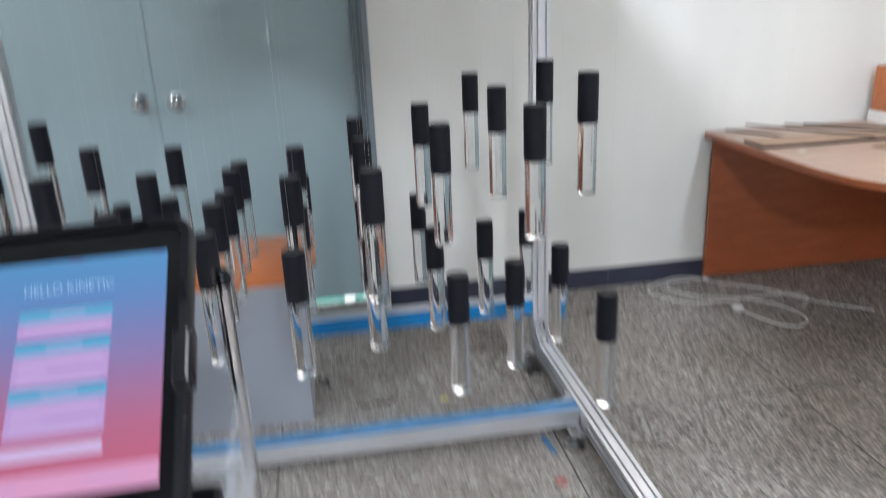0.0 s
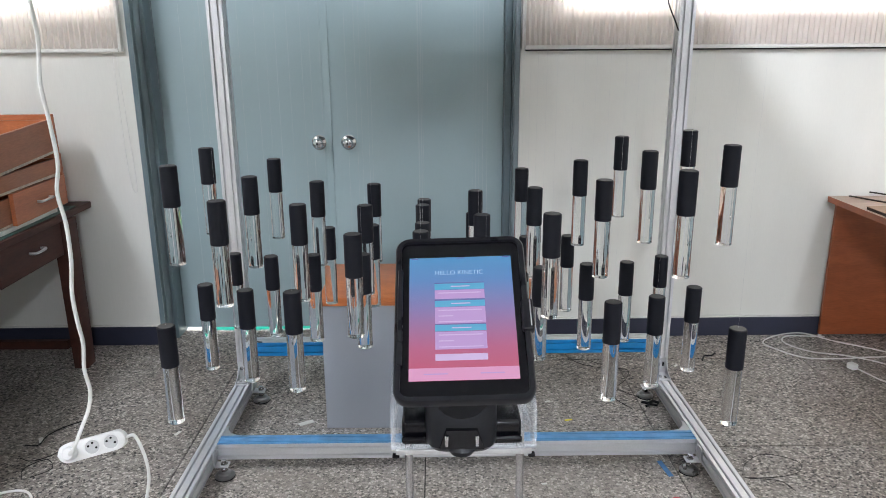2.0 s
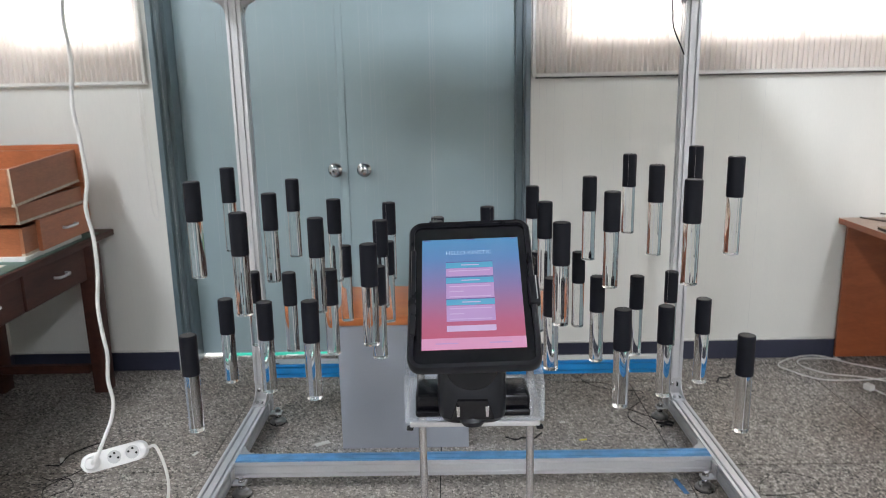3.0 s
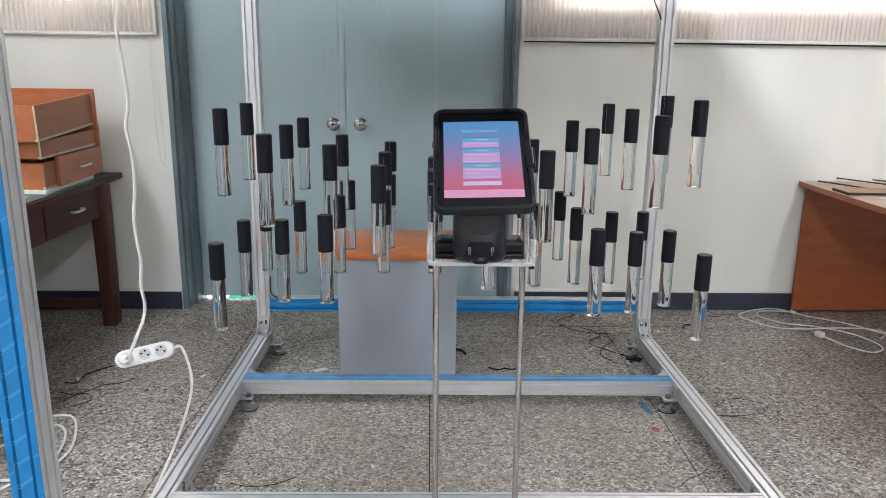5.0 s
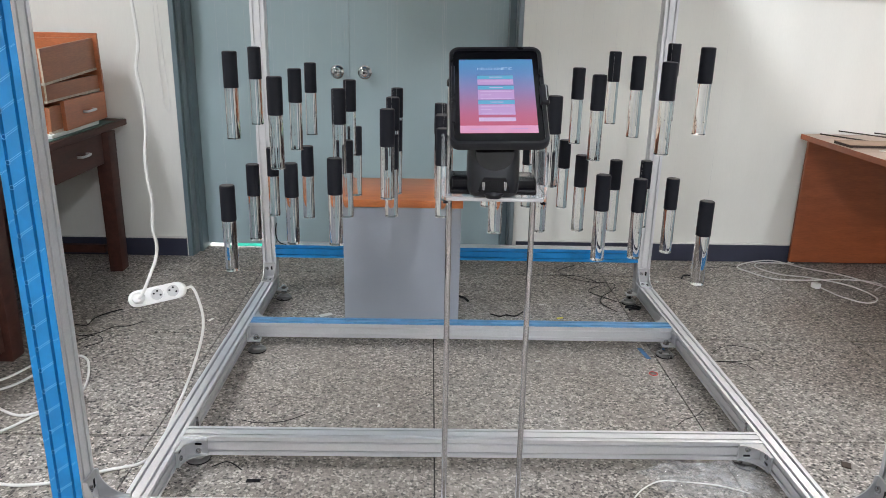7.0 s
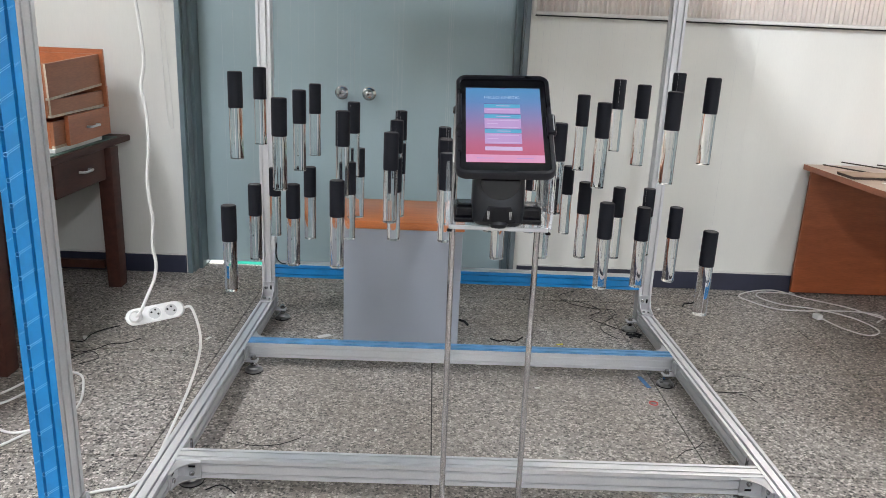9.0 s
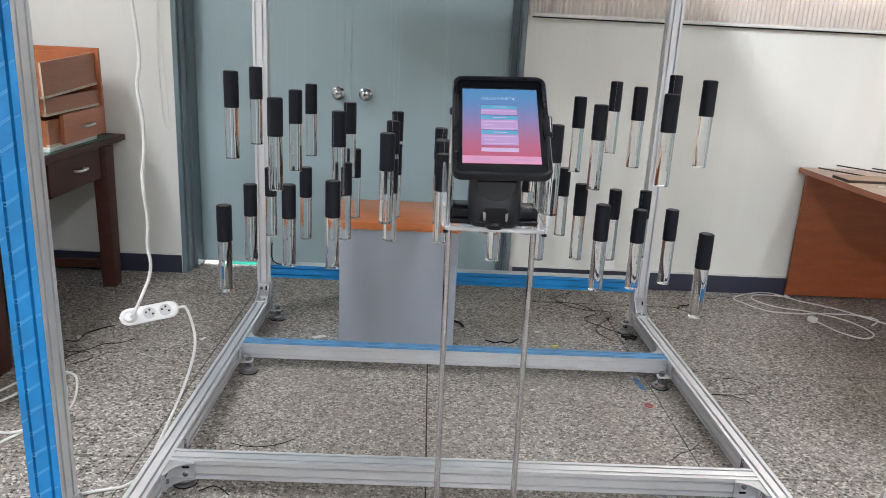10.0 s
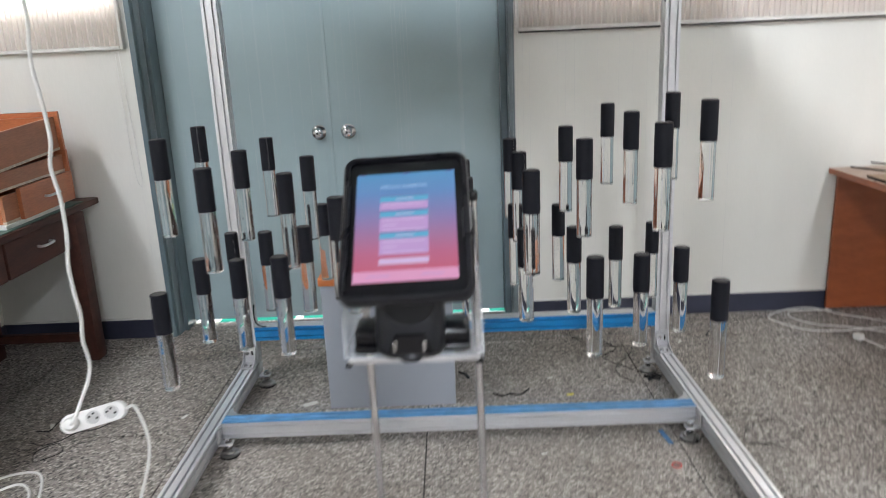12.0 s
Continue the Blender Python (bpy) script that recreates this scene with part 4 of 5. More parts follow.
txt = bpy.data.curves.new("heading_text", "FONT")
txt.body, txt.size, txt.align_x, txt.align_y = "HELLO KINETIC", 0.0082, "CENTER", "CENTER"
txt.materials.append(M_ui_text)
head = new("heading_text", txt)
head.parent = disp
head.matrix_basis = pose(-0.002, 0.0575, 0.0010)

# ---- grey pedestal box with orange top ----
ped = thing("pedestal_cabinet", "grey pedestal cabinet with an orange wooden top on the floor", "cabinet")
PX0, PX1, PY0 = -0.503, 0.003, 3.052
part("body", boxed(PX0 + 0.003, PX1 - 0.003, PY0 + 0.003, 3.312, 0.0, 0.5125, bevel=0.002, seg=1), M_grey, ped, "plain grey laminate body")
part("top", boxed(PX0 - 0.004, PX1 + 0.004, PY0 - 0.002, 3.490, 0.513, 0.546, bevel=0.003), M_orange, ped, "orange wood-grain top")

# ---- power strip hanging by its cord ----
strip = thing("power_strip", "white three-socket power strip hanging by its cord", "power strip")
SM = Matrix.Translation((-0.975, 2.19, 0.443)) @ Matrix.Rotation(radians(14), 4, "Z") @ Matrix.Rotation(radians(-10), 4, "Y") @ Matrix.Rotation(radians(-22), 4, "X")
bm = prism(rounded(0.170, 0.050, 0.024), -0.018, 0.018)
bmesh.ops.bevel(bm, geom=[e for e in bm.edges if abs(e.verts[0].co.z - e.verts[1].co.z) < 1e-6], offset=0.005, segments=2, affect="EDGES", profile=0.5)
# the socket face looks towards -y
FACE = SM @ Matrix.Rotation(radians(90), 4, "X")
bm.transform(FACE)
part("body", bm, M_white, strip)
for dx in (-0.052, 0.002, 0.049):
    s = part("socket", lathe([(0.0, 0.0184), (0.0185, 0.0184), (0.0195, 0.0196), (0.0208, 0.0196), (0.0208, 0.0182)], 24, FACE @ Matrix.Translation((dx, 0, 0))), M_white, strip, "round recessed socket")
    part("socket_recess", lathe([(0, 0.0185), (0.0175, 0.0185), (0.0175, 0.0190), (0, 0.0190)], 24, FACE @ Matrix.Translation((dx, 0, 0))), M_socket, s)
    if dx > -0.05:
        for sx, sy in ((-0.0095, 0.004), (0.0095, -0.004), (0.002, 0.010)):
            part("pin_hole", lathe([(0, 0.0191), (0.0030, 0.0191), (0.0030, 0.0194), (0, 0.0194)], 10, FACE @ Matrix.Translation((dx + sx, sy, 0))), M_dark, s)
plug = thing("mains_lead", "white mains lead plugged into the strip, hanging from above", "cable")
PP = FACE @ Vector((-0.052, 0.0, 0.020))
part("plug", lathe([(0.0, 0.0195), (0.0185, 0.0195), (0.0180, 0.036), (0.013, 0.046), (0.0, 0.048)], 20, FACE @ Matrix.Translation((-0.052, 0, 0))), M_white, plug, "white round plug")
cord_top = [(PP.x + 0.006, PP.y - 0.020, PP.z + 0.006), (PP.x + 0.024, PP.y - 0.024, PP.z + 0.028), (-0.979, 2.165, 0.524), (-0.970, 2.185, 0.556)]
wiggle = [(-0.967, 0.600), (-0.974, 0.66), (-0.967, 0.73), (-0.973, 0.79), (-0.976, 0.866), (-0.966, 0.949), (-0.965, 1.045), (-0.975, 1.123), (-0.963, 1.193), (-0.968, 1.29), (-0.976, 1.38), (-0.966, 1.48), (-0.972, 1.58), (-0.962, 1.66), (-0.965, HOOD_Z)]
part("cord", tube(cord_top + [(x, 2.20, z) for x, z in wiggle], 0.0052, 8, 5), M_cord, plug)
RR = FACE @ Vector((0.085, 0.0, 0.0))
tail = thing("strip_cord", "white cord running from the power strip to the floor", "cord")
part("cord", tube([RR, RR + Vector((0.022, 0.003, -0.002)), (-0.850, 2.21, 0.385), (-0.852, 2.21, 0.312), (-0.880, 2.20, 0.213), (-0.920, 2.18, 0.111), (-0.950, 2.11, 0.03), (-0.955, 2.00, 0.0055), (-0.98, 1.94, 0.0055), (-1.02, 1.92, 0.0055), (-1.07, 1.90, 0.0055), (-1.16, 1.85, 0.0055), (-1.31, 1.83, 0.0055), (-1.50, 1.90, 0.0055), (-1.66, 2.10, 0.0055)], 0.0045, 8, 8), M_cord, tail)
loops = thing("floor_cord", "white cord lying in loose loops on the floor", "cord")
part("cord", tube([(-1.82, 2.30, 0.006), (-1.66, 2.45, 0.006), (-1.60, 2.59, 0.006), (-1.52, 2.645, 0.006), (-1.45, 2.635, 0.006), (-1.395, 2.545, 0.006), (-1.345, 2.395, 0.006), (-1.36, 2.28, 0.006), (-1.41, 2.225, 0.006), (-1.475, 2.11, 0.006), (-1.62, 1.98, 0.006)], 0.0045, 8, 8), M_cord, loops)
part("cord", tube([(-1.85, 2.22, 0.012), (-1.615, 2.37, 0.012), (-1.55, 2.50, 0.012), (-1.48, 2.565, 0.012), (-1.41, 2.50, 0.012), (-1.37, 2.36, 0.013), (-1.375, 2.26, 0.015), (-1.41, 2.212, 0.014), (-1.465, 2.195, 0.010), (-1.545, 2.236, 0.006), (-1.70, 2.34, 0.006), (-1.86, 2.40, 0.006)], 0.0045, 8, 8), M_cord, loops)

# ---- dark desk with green mat, along the west wall ----
desk = thing("writing_desk", "dark walnut desk with green mat and two drawers", "desk")
DX0, DX1, DY0, DY1 = -2.285, -1.708, 2.15, 3.905
part("tabletop", boxed(DX0, DX1, DY0, DY1, 0.715, 0.745, bevel=0.004), M_walnut, desk)
part("desk_mat", boxed(DX0 + 0.02, DX1 - 0.016, DY0 + 0.03, DY1 - 0.12, 0.7455, 0.750, bevel=0.001, seg=1), M_mat, desk, "dark green glossy desk mat")
for x, y in ((DX1 - 0.062, DY1 - 0.270), (DX0 + 0.02, DY1 - 0.270), (DX1 - 0.062, DY0 + 0.445), (DX0 + 0.02, DY0 + 0.445)):
    bm = boxed(x, x + 0.072, y, y + 0.090, 0.0, 0.7145, bevel=0.004)
    for v in bm.verts:
        if v.co.z < 0.3:
            v.co.x = x + 0.036 + (v.co.x - x - 0.036) * 0.90
            v.co.y = y + 0.045 + (v.co.y - y - 0.045) * 0.90
    part("leg", bm, M_walnut, desk)
# dark panel added where the wall under the desk lies in shade
part("back_panel", boxed(DX0 + 0.03, DX0 + 0.05, DY0 + 0.54, DY1 - 0.286, 0.05, 0.714), M_walnut, desk)
part("apron", boxed(DX0 + 0.083, DX1 - 0.070, DY1 - 0.262, DY1 - 0.242, 0.56, 0.714), M_walnut, desk)
# near-end panel and block are unseen, added to shade the floor below
part("side_panel", boxed(DX0 + 0.03, DX1 - 0.012, DY0 + 0.02, DY0 + 0.04, 0.06, 0.7145), M_walnut, desk)
part("pedestal", boxed(DX0 + 0.06, DX1 - 0.012, DY0 + 0.041, DY0 + 0.44, 0.05, 0.7145, bevel=0.003, seg=1), M_walnut, desk, "unseen dark block added to shade the floor")
part("stretcher", boxed(DX0 + 0.083, DX1 - 0.070, DY1 - 0.268, DY1 - 0.238, 0.10, 0.14, bevel=0.002, seg=1), M_walnut, desk)
for y0, y1 in ((DY1 - 0.78, DY1 - 0.287), (DY1 - 1.285, DY1 - 0.795)):
    d = part("drawer_front", boxed(DX1 - 0.036, DX1 - 0.012, y0, y1, 0.565, 0.7135, bevel=0.003, seg=1), M_walnut, desk)
    part("drawer_box", boxed(DX0 + 0.10, DX1 - 0.0365, y0 + 0.02, y1 - 0.02, 0.58, 0.70), M_walnut, d)
    yc = (y0 + y1) / 2 + 0.02
    part("handle", tube([(DX1 - 0.012, yc - 0.045, 0.645), (DX1 + 0.010, yc - 0.042, 0.645), (DX1 + 0.012, yc, 0.643), (DX1 + 0.010, yc + 0.042, 0.645), (DX1 - 0.012, yc + 0.045, 0.645)], 0.0058, 8, 5), M_alu, d, "bright metal bow handle")


# ---- loose drawers stacked on the desk ----
def loose_drawer(label, x0, x1, y0, y1, z0, h, tilt, front, lift=0.0, up=0.034):
    d = thing("loose_drawer", label, "drawer", "stacked drawers")
    d.matrix_basis = Matrix.Translation((x1, y0, z0)) @ Matrix.Rotation(radians(tilt), 4, "Z") @ Matrix.Rotation(radians(lift), 4, "X")
    w, l, t = x1 - x0, y1 - y0, 0.014
    part("bottom", boxed(-w + t, -t, t, l - t, 0.004, 0.010), M_chip, d)
    for a in ((-t, 0, 0.0, l), (-w, -w + t, 0.0, l), (-w + t + 0.0005, -t - 0.0005, 0.0, t), (-w + t + 0.0005, -t - 0.0005, l - t, l)):
        part("side", boxed(*a, 0.0, h, bevel=0.0008, seg=1), M_drawer_in if a[1] == 0 else M_drawer, d)
    part("edge_band", boxed(-t + 0.001, 0.0016, -0.0016, l, -0.0002, 0.010), M_chip, d, "raw pale board edge")
    if front == "far":
        part("edge_band", boxed(-0.006, 0.0016, -0.0016, -0.0003, 0.0105, h), M_chip, d, "raw pale board edge")
        part("front_panel", boxed(-w - 0.03, 0.018, l + 0.0005, l + 0.018, -0.004, h + up, bevel=0.002, seg=1), M_drawer, d, "orange-brown drawer front")
    else:
        f = part("front_panel", boxed(0.002, 0.020, 0.10, l + 0.03, -0.001, h + 0.018, bevel=0.002, seg=1), M_drawer, d, "orange-brown drawer front")
        yc = 0.10 + (l - 0.07) * 0.52
        part("handle", tube([(0.020, yc - 0.05, h * 0.55), (0.038, yc - 0.047, h * 0.55), (0.040, yc, h * 0.55), (0.038, yc + 0.047, h * 0.55), (0.020, yc + 0.05, h * 0.55)], 0.006, 8, 5), M_alu, f, "bright metal bow handle")
    return d


loose_drawer("reddish wooden drawer with metal handle lying on the desk", -2.20, -1.752, 3.22, 3.74, 0.768, 0.112, 1.5, "side")
loose_drawer("reddish wooden drawer stacked on another drawer", -2.20, -1.745, 3.20, 3.72, 0.900, 0.074, 0.5, "far", 0.6, 0.022)
loose_drawer("open reddish wooden drawer on top of the stack", -2.22, -1.722, 3.15, 3.70, 0.9775, 0.146, 2.2, "far", 2.9, 0.022)
tagged(ob_from("white_board", boxed(-2.22, -1.744, 3.20, 3.66, 0.7506, 0.7670, bevel=0.001, seg=1), M_paper), "white board lying under the stacked drawers", "board")

# ---- small things on the desk ----
tape = tagged(ob_from("tape_roll", lathe([(0.026, 0.7505), (0.040, 0.7505), (0.040, 0.778), (0.026, 0.778), (0.026, 0.7505)], 24, Matrix.Translation((-1.86, 2.90, 0))), M_yellow), "yellow adhesive tape roll on the desk mat", "tape")
tape = tagged(ob_from("tape_roll", lathe([(0.026, 0.7505), (0.042, 0.7505), (0.042, 0.775), (0.026, 0.775), (0.026, 0.7505)], 24, Matrix.Translation((-1.80, 2.80, 0))), M_green_tape), "lime green adhesive tape roll on the desk mat", "tape")
jar = tagged(ob_from("glass_jar", lathe([(0.0, 0.7505), (0.020, 0.7505), (0.021, 0.785), (0.016, 0.792), (0.016, 0.800), (0.0, 0.800)], 20, Matrix.Translation((-1.80, 3.02, 0))), M_glass), "small clear glass jar on the desk mat", "jar")
tagged(ob_from("marker_pen", lathe([(0, -0.06), (0.008, -0.06), (0.009, 0.03), (0.006, 0.06), (0, 0.06)], 12, Matrix.Translation((-1.86, 3.10, 0.7596)) @ ALONG_X), M_dark), "black marker pen on the desk mat", "pen")
tagged(ob_from("paper_sheet", boxed(-1.93, -1.79, 3.06, 3.15, 0.7502, 0.7504), M_paper), "white paper sheet lying on the desk mat", "paper")

# board stands in for a chair back, set on the desk by the wall
bm = prism([(x, y + 0.2535) for x, y in rounded(0.44, 0.505, 0.055)], -0.011, 0.011)
bm.transform(Matrix.Translation((-2.272, 3.495, 0.7512)) @ Matrix.Rotation(radians(90), 4, "Z") @ Matrix.Rotation(radians(90), 4, "X"))
tagged(ob_from("chair_back_board", bm, M_vinyl), "pale grey rounded board standing in for a chair back", "board")

# ---- brown desk against the north wall ----
rdesk = thing("corner_desk", "reddish brown desk with rounded top against the wall", "desk")
RXL = 1.852
edge = [(3.45, 3.958), (RXL, 3.958), (RXL, 3.30), (1.858, 3.12), (1.885, 2.98), (1.94, 2.88), (2.03, 2.80), (2.16, 2.76), (3.45, 2.74)]
bm = prism(edge, 0.700, 0.727)
part("tabletop", bm, M_desk_top, rdesk, "faded brown laminate top")
part("edge_band", prism([(x - 0.0012, y - 0.0012) for x, y in edge[1:-1]] + [(3.45, 2.7388), (3.45, 2.7399)] + [(x + 0.0002, y + 0.0002) for x, y in edge[1:-1]][::-1], 0.6998, 0.7272), M_desk_r, rdesk, "reddish brown edge band")
part("back_panel", boxed(RXL + 0.036, 3.40, 3.932, 3.952, 0.012, 0.699, bevel=0.001, seg=1), M_desk_r, rdesk)
part("side_panel", boxed(3.10, 3.12, 2.90, 3.931, 0.012, 0.699, bevel=0.001, seg=1), M_desk_r, rdesk)
for x, y in ((RXL + 0.045, 3.942), (3.11, 3.00), (3.11, 3.85)):
    part("glide", lathe([(0, 0), (0.010, 0), (0.008, 0.0118), (0, 0.0118)], 10, Matrix.Translation((x, y, 0))), M_white, rdesk)
part("leg", lathe([(0, 0), (0.03, 0), (0.03, 0.699), (0, 0.699)], 20, Matrix.Translation((2.62, 3.0, 0))), M_dark, rdesk)

plank = thing("cardboard_sheet", "brown cardboard sheet with dark edge lying on the desk", "cardboard")
part("sheet", boxed(1.868, 2.62, 3.508, 3.66, 0.7395, 0.7425, bevel=0.001, seg=1), M_board, plank)
part("dark_edge", boxed(1.870, 2.618, 3.512, 3.658, 0.7275, 0.7393), M_dark_wood, plank, "dark brown underside")


def stick(x0, y0, x1, y1, z, w):
    d = Vector((x1 - x0, y1 - y0, 0))
    m = Matrix.Translation((x0, y0, z)) @ Matrix.Rotation(math.atan2(d.y, d.x), 4, "Z")
    tagged(ob_from("wooden_stick", boxed(0, d.length, -w, w, 0, 0.006, bevel=0.001, seg=1, m=m), M_dark_wood), "thin dark wooden stick lying on the desk", "stick", "dark wooden sticks")


stick(1.945, 3.94, 2.10, 3.672, 0.7278, 0.006)
stick(2.050, 3.955, 2.36, 3.50, 0.7430, 0.005)
stick(2.21, 3.90, 2.62, 3.42, 0.7432, 0.005)
stick(2.34, 3.95, 2.80, 3.60, 0.7278, 0.006)
tagged(ob_from("paper_scrap", boxed(-0.018, 0.018, -0.012, 0.012, 0.0, 0.003, m=pose(1.985, 3.43, 0.7276, 0, 0, 25)), M_paper), "small white paper scrap on the brown desk", "scrap")

crate = thing("wooden_box", "orange-brown wooden box with a white base on the desk", "box")
part("base", boxed(2.648, 3.002, 3.760, 3.925, 0.7275, 0.782, bevel=0.002, seg=1), M_white, crate, "white base")
part("body", boxed(2.655, 2.995, 3.766, 3.920, 0.7825, 0.985, bevel=0.003), M_orange, crate)
bm = bmesh.new()
bmesh.ops.create_grid(bm, x_segments=36, y_segments=26, size=0.5)
for v in bm.verts:
    p = Vector((v.co.x, v.co.y, 0.0))
    n = abs(noise.noise(p * 4 + Vector((2, 0, 1)))) + 0.5 * abs(noise.noise(p * 10 + Vector((0, 3, 7)))) + 0.25 * abs(noise.noise(p * 22 + Vector((0, 0, 4))))
    e = max(0.0, min(1.0, (0.5 - abs(v.co.x)) * 5, (0.5 - abs(v.co.y)) * 5))
    rim = 1.0 + 0.3 * noise.noise(Vector((math.atan2(v.co.y, v.co.x) * 1.3, 0.0, 2.0)))
    v.co = Vector((v.co.x * 0.36 * rim, v.co.y * 0.20 * rim, 0.001 + 0.10 * n * e))
bm.transform(pose(2.48, 3.36, 0.7276, 0, 0, 12))
for f in bm.faces:
    f.smooth = True
tagged(ob_from("kraft_paper", bm, M_board), "crumpled brown kraft paper lying on the desk", "paper")

# ---- white coiled cord on the floor ----
coil = thing("extension_cord", "white coiled power cord with plug on the floor", "cord")
turns = [(2.40, 3.40), (2.20, 3.56), (2.10, 3.73), (1.93, 3.86), (1.81, 3.955), (1.67, 3.94), (1.57, 3.86), (1.58, 3.77), (1.68, 3.67), (1.83, 3.65), (1.98, 3.65), (2.14, 3.66), (2.22, 3.60), (2.13, 3.50)]
part("cord", tube([(x, y, 0.0048 + 0.006 * (k % 3 == 1)) for k, (x, y) in enumerate(turns)], 0.0035, 8, 8), M_cord, coil)
part("cord", tube([(1.90, 3.90, 0.012), (1.73, 3.93, 0.006), (1.67, 3.85, 0.006), (1.74, 3.72, 0.012), (1.89, 3.66, 0.014), (2.03, 3.55, 0.012), (2.08, 3.40, 0.006), (1.99, 3.33, 0.006), (1.91, 3.41, 0.006), (1.858, 3.523, 0.012)], 0.0035, 8, 8), M_cord, coil)
part("plug", boxed(-0.017, 0.017, -0.020, 0.022, 0.0, 0.030, bevel=0.008, m=pose(1.848, 3.545, 0.0, 0, 0, 20)), M_white, coil, "white two-pin plug")
for dx in (-0.009, 0.009):
    part("plug_pin", lathe([(0, 0), (0.0024, 0), (0.0024, 0.020), (0, 0.020)], 8, pose(1.848, 3.545, 0.0, 0, 0, 20) @ Matrix.Translation((dx, 0.0225, 0.014)) @ ALONG_Y), M_steel, coil)


# ---- scraps and thin black cables on the floor ----
def floor_wire(points, r=0.0015, label="thin black cable lying on the floor"):
    c = thing("black_cable", label, "cable", "loose black cables")
    part("cable", tube([(x, y, r + 0.0008) for x, y in points], r, 6, 8), M_black_cord, c)


floor_wire([(0.67, 3.85), (0.56, 3.75), (0.60, 3.64), (0.70, 3.58), (0.81, 3.56), (0.78, 3.46), (0.71, 3.37), (0.69, 3.28), (0.74, 3.18)])
floor_wire([(0.58, 3.68), (0.66, 3.66), (0.74, 3.55), (0.66, 3.45), (0.74, 3.34), (0.80, 3.28)])
floor_wire([(1.00, 2.70), (1.04, 2.77), (1.13, 2.83), (1.23, 2.78), (1.20, 2.71), (1.10, 2.68), (1.00, 2.68), (1.11, 2.66), (1.14, 2.60)], 0.0011)
floor_wire([(1.19, 3.65), (1.22, 3.70), (1.25, 3.70), (1.28, 3.73)], 0.004)
floor_wire([(1.36, 3.86), (1.44, 3.84), (1.50, 3.88), (1.58, 3.86)])
floor_wire([(0.15, 3.13), (0.19, 3.105), (0.22, 3.12), (0.26, 3.11), (0.30, 3.16)], 0.0034)
floor_wire([(0.79, 3.235), (0.815, 3.225), (0.84, 3.24), (0.86, 3.225)], 0.006, "short black cable end beside the levelling foot")
floor_wire([(0.80, 3.20), (0.82, 3.215), (0.85, 3.205)], 0.005, "short black cable end beside the levelling foot")
floor_wire([(0.015, 3.34), (0.04, 3.32), (0.055, 3.28)], 0.006)
floor_wire([(-1.63, 2.95), (-1.58, 2.95), (-1.58, 3.02), (-1.55, 3.08), (-1.50, 3.13)], 0.0024)
floor_wire([(-1.60, 2.86), (-1.55, 2.84), (-1.50, 2.87), (-1.46, 2.93), (-1.40, 2.95), (-1.36, 3.00)], 0.0018)
floor_wire([(-1.52, 2.72), (-1.55, 2.79), (-1.50, 2.85), (-1.45, 2.79), (-1.50, 2.73)])
floor_wire([(0.70, 2.19), (0.74, 2.23), (0.78, 2.25), (0.82, 2.29)], 0.0012)
floor_wire([(-0.746, 2.197), (-0.696, 2.18), (-0.641, 2.18), (-0.59, 2.198), (-0.542, 2.236)], 0.0014)
floor_wire([(-0.766, 1.93), (-0.735, 1.955), (-0.707, 1.945), (-0.675, 1.915)], 0.0018)
ring_thing = thing("tape_ring", "nearly used up small red tape ring on the floor", "tape")
part("core", lathe([(0.016, 0.0), (0.021, 0.0), (0.021, 0.018), (0.016, 0.018), (0.016, 0.0)], 24, Matrix.Translation((0.717, 2.531, 0.0))), M_core, ring_thing)
part("rim", lathe([(0.0130, 0.0185), (0.0172, 0.0185), (0.0172, 0.0205), (0.0130, 0.0205), (0.0130, 0.0185)], 24, Matrix.Translation((0.717, 2.531, 0.0))), M_red, ring_thing, "red tape rim")
tagged(ob_from("film_scrap", boxed(-0.009, 0.009, -0.050, 0.050, 0.0006, 0.0018, m=pose(0.742, 2.745, 0, 0, 0, 8)), M_film_dull), "torn blue film scrap lying on the floor", "scrap")
for k, (x, y, a, s) in enumerate(((-0.86 + 0.27, 3.10, 30, 0.03), (-1.08, 3.03, 70, 0.016), (-1.59, 2.99, 120, 0.02), (0.40, 3.26, 20, 0.012), (1.05, 3.60, 50, 0.012), (0.30, 2.66, 10, 0.010), (-0.30, 2.30, 80, 0.008))):
    tagged(ob_from("paper_scrap", boxed(-s, s, -s * 0.4, s * 0.4, 0.0005, 0.0025, m=pose(x, y, 0, 0, 0, a)), M_paper), "small white paper scrap on the floor", "scrap", "floor scraps")
tagged(ob_from("dark_chip", boxed(-0.020, 0.020, -0.007, 0.007, 0.0005, 0.003, m=pose(-0.63, 1.865, 0, 0, 0, 4)), M_dark), "small dark plastic chip on the floor", "scrap", "floor scraps")
tagged(ob_from("dark_chip", boxed(-0.013, 0.013, -0.015, 0.015, 0.0005, 0.004, m=pose(1.15, 1.97, 0, 0, 0, -24)), M_dark_wood), "small brown chip on the floor", "scrap", "floor scraps")
tagged(ob_from("yellow_scrap", boxed(-0.015, 0.015, -0.004, 0.004, 0.0005, 0.003, m=pose(0.46, 3.10, 0, 0, 0, 12)), M_yellow), "small yellow scrap on the floor", "scrap", "floor scraps")

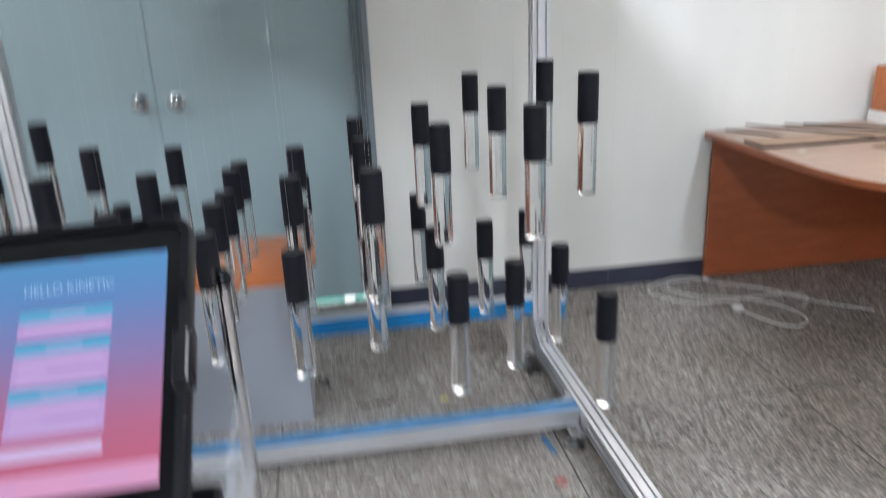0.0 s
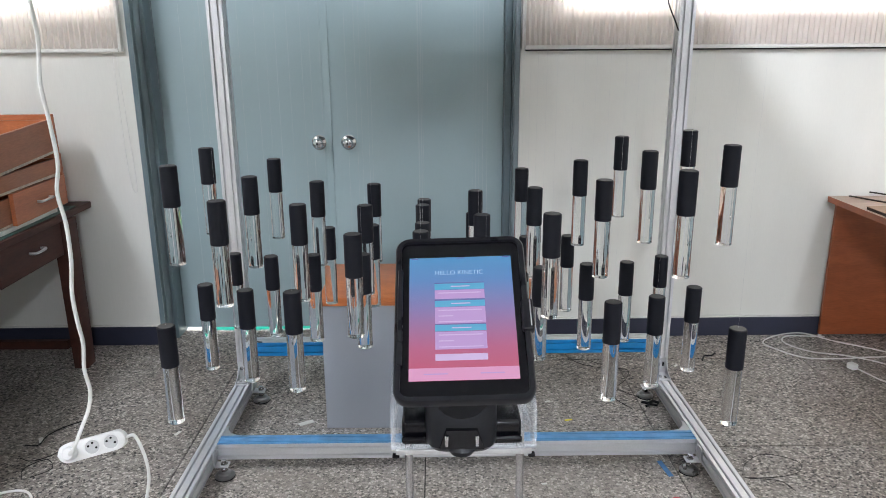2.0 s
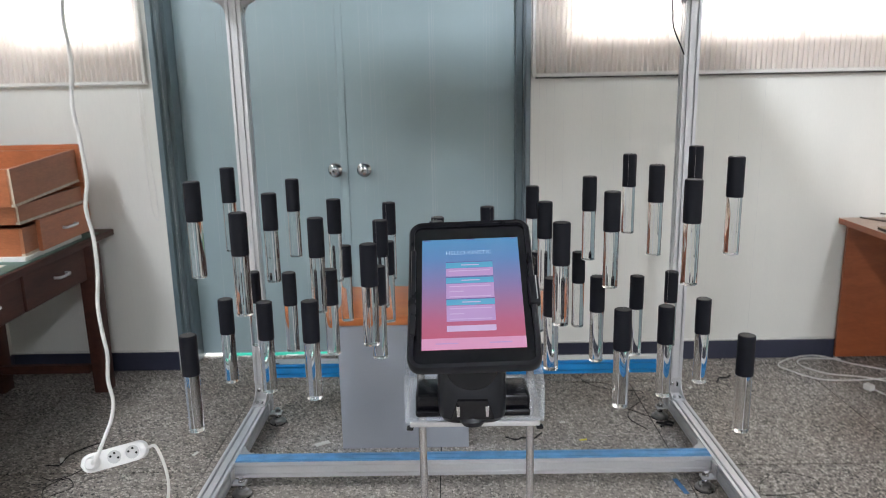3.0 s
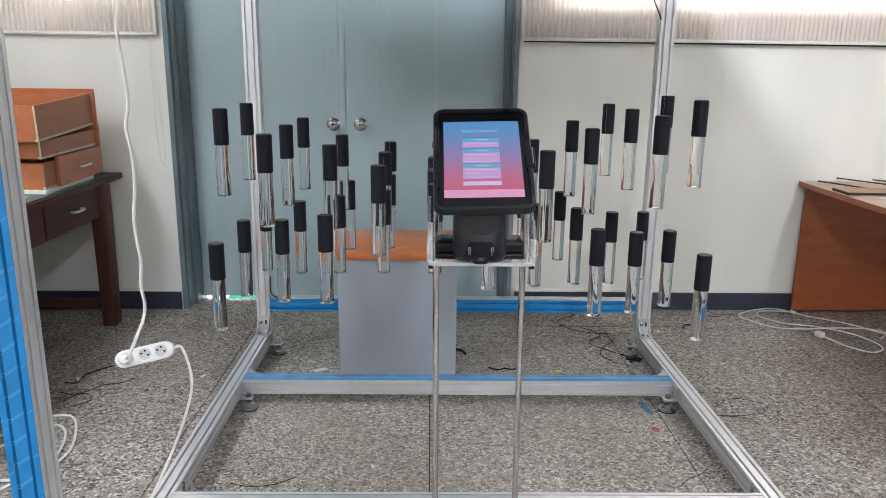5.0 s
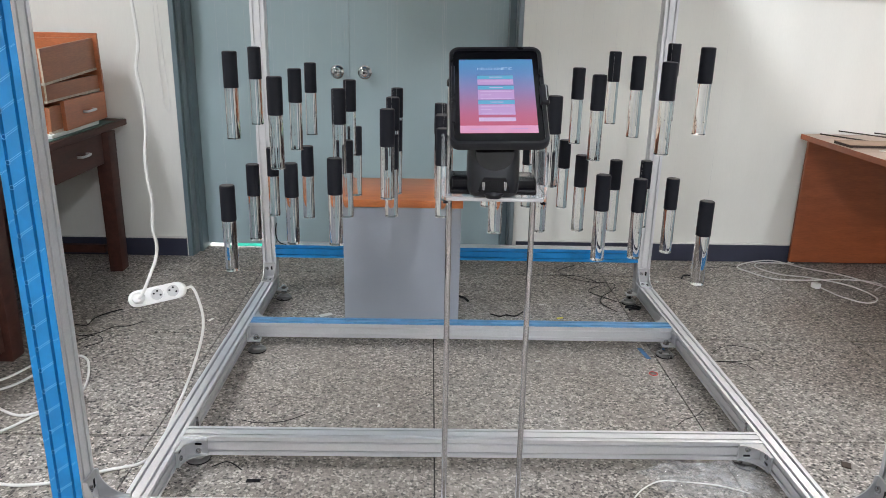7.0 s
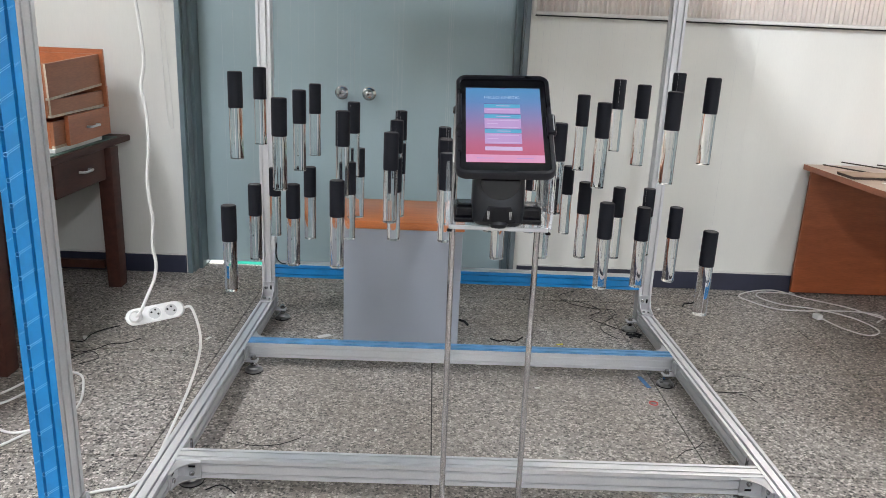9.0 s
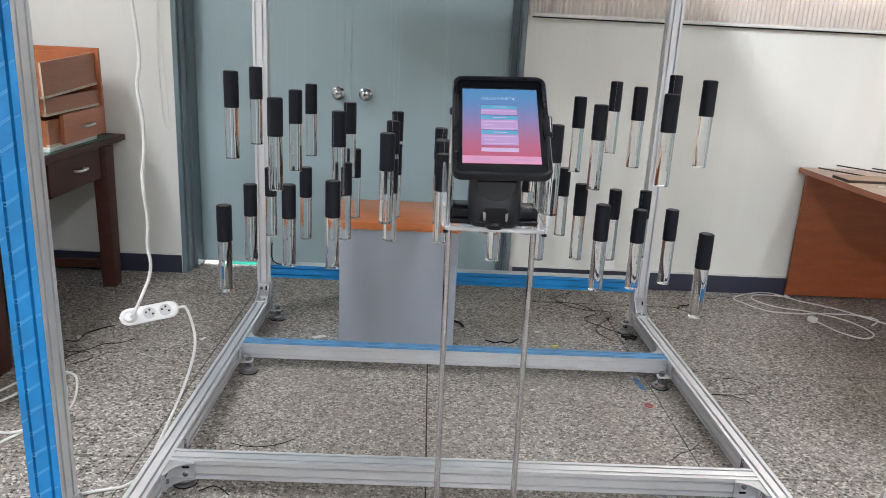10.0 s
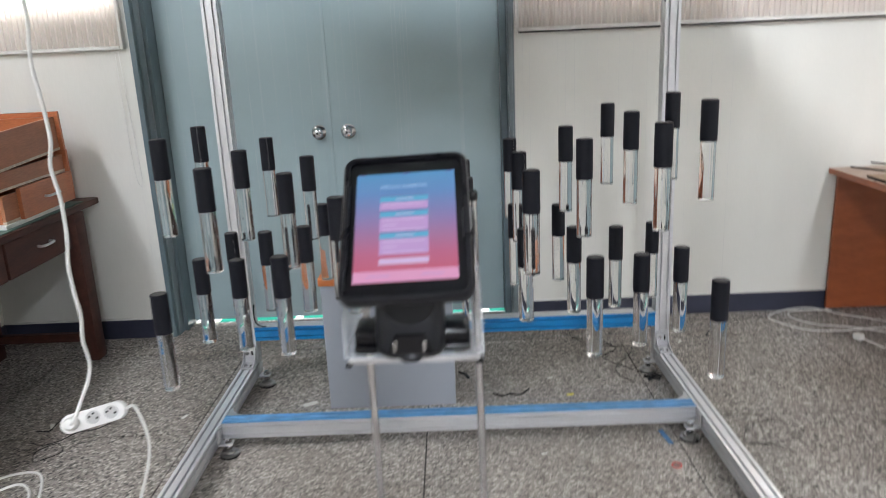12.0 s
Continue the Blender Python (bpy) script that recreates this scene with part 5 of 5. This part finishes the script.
# a crumpled clear bag by the front beam
bm = bmesh.new()
bmesh.ops.create_grid(bm, x_segments=44, y_segments=30, size=0.5)
for v in bm.verts:
    p = Vector((v.co.x, v.co.y, 0.0))
    n = abs(noise.noise(p * 7 + Vector((0, 0, 3)))) + 0.6 * abs(noise.noise(p * 16 + Vector((0, 0, 7)))) + 0.3 * abs(noise.noise(p * 34 + Vector((0, 0, 9))))
    e = max(0.0, min(1.0, (0.5 - abs(v.co.x)) * 8, (0.5 - abs(v.co.y)) * 8))
    edge = 1.0 + 0.45 * noise.noise(Vector((math.atan2(v.co.y, v.co.x) * 1.4, 0.0, 5.0)))
    v.co = Vector((v.co.x * 0.34 * edge + 0.010 * noise.noise(p * 11), v.co.y * 0.17 * edge + 0.010 * noise.noise(p * 13), 0.002 + 0.045 * n * e))
bm.transform(pose(0.695, 1.890, 0, 0, 0, -8))
for f in bm.faces:
    f.smooth = True
tagged(ob_from("plastic_bag", bm, M_bag), "crumpled clear plastic bag lying on the floor", "bag")

bag_cord = thing("thin_cord", "thin white cord arching beside the plastic bag", "cord")
part("cord", tube([(0.40, 1.72, 0.003), (0.44, 1.78, 0.003), (0.49, 1.84, 0.004), (0.55, 1.875, 0.006), (0.62, 1.865, 0.010), (0.70, 1.83, 0.024), (0.78, 1.80, 0.020)], 0.0022, 6, 8), M_cord, bag_cord)

# thin cable tied to the back post
postwire = thing("post_cable", "thin black cable hanging from the hood beside the post", "cable")
part("cable", tube([(0.80, 3.33, HOOD_Z), (0.80, 3.315, 1.66), (0.805, 3.31, 1.60), (0.835, 3.305, 1.53), (0.85, 3.31, 1.50)], 0.0028, 6, 6), M_black_cord, postwire)
loop = thing("post_cable", "dark cable looped under the back beam", "cable")
part("cable", tube([(-0.835, 3.305, 0.365), (-0.838, 3.300, 0.320), (-0.832, 3.298, 0.288), (-0.815, 3.300, 0.270), (-0.795, 3.312, 0.262)], 0.0028, 8, 6), M_black_cord, loop)

# ---- floor slabs ----
floor = tagged(ob_from("floor", boxed(XW - T, XE + T, YS - T, YF, -0.10, -0.006), M_joint), "speckled grey terrazzo floor with dark joints", "floor", kind="structure")
SLAB_X, SLAB_Y, GAP, GAP_Y = 0.89, 0.79, 0.0045, 0.009
JX, JY = -0.110, 2.10
meshes = {}
ix0, ix1 = math.floor((XW - JX) / SLAB_X), math.ceil((XE - JX) / SLAB_X)
iy0, iy1 = math.floor((YS - JY) / SLAB_Y), math.ceil((YN + T - JY) / SLAB_Y)
for i in range(ix0, ix1):
    for j in range(iy0, iy1):
        x0, x1 = max(XW, JX + i * SLAB_X + GAP / 2), min(XE, JX + (i + 1) * SLAB_X - GAP / 2)
        y0, y1 = max(YS, JY + j * SLAB_Y + GAP_Y / 2), min(YF, JY + (j + 1) * SLAB_Y - GAP_Y / 2)
        if x1 - x0 < 0.02 or y1 - y0 < 0.02:
            continue
        key = (round(x1 - x0, 4), round(y1 - y0, 4))
        if key not in meshes:
            b2 = boxed(0, x1 - x0, 0, y1 - y0, -0.0055, 0.0)
            me = bpy.data.meshes.new("slab")
            b2.to_mesh(me)
            b2.free()
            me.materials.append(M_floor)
            meshes[key] = me
        s = new("slab", meshes[key])
        s.parent = floor
        s.location = (x0, y0, 0)
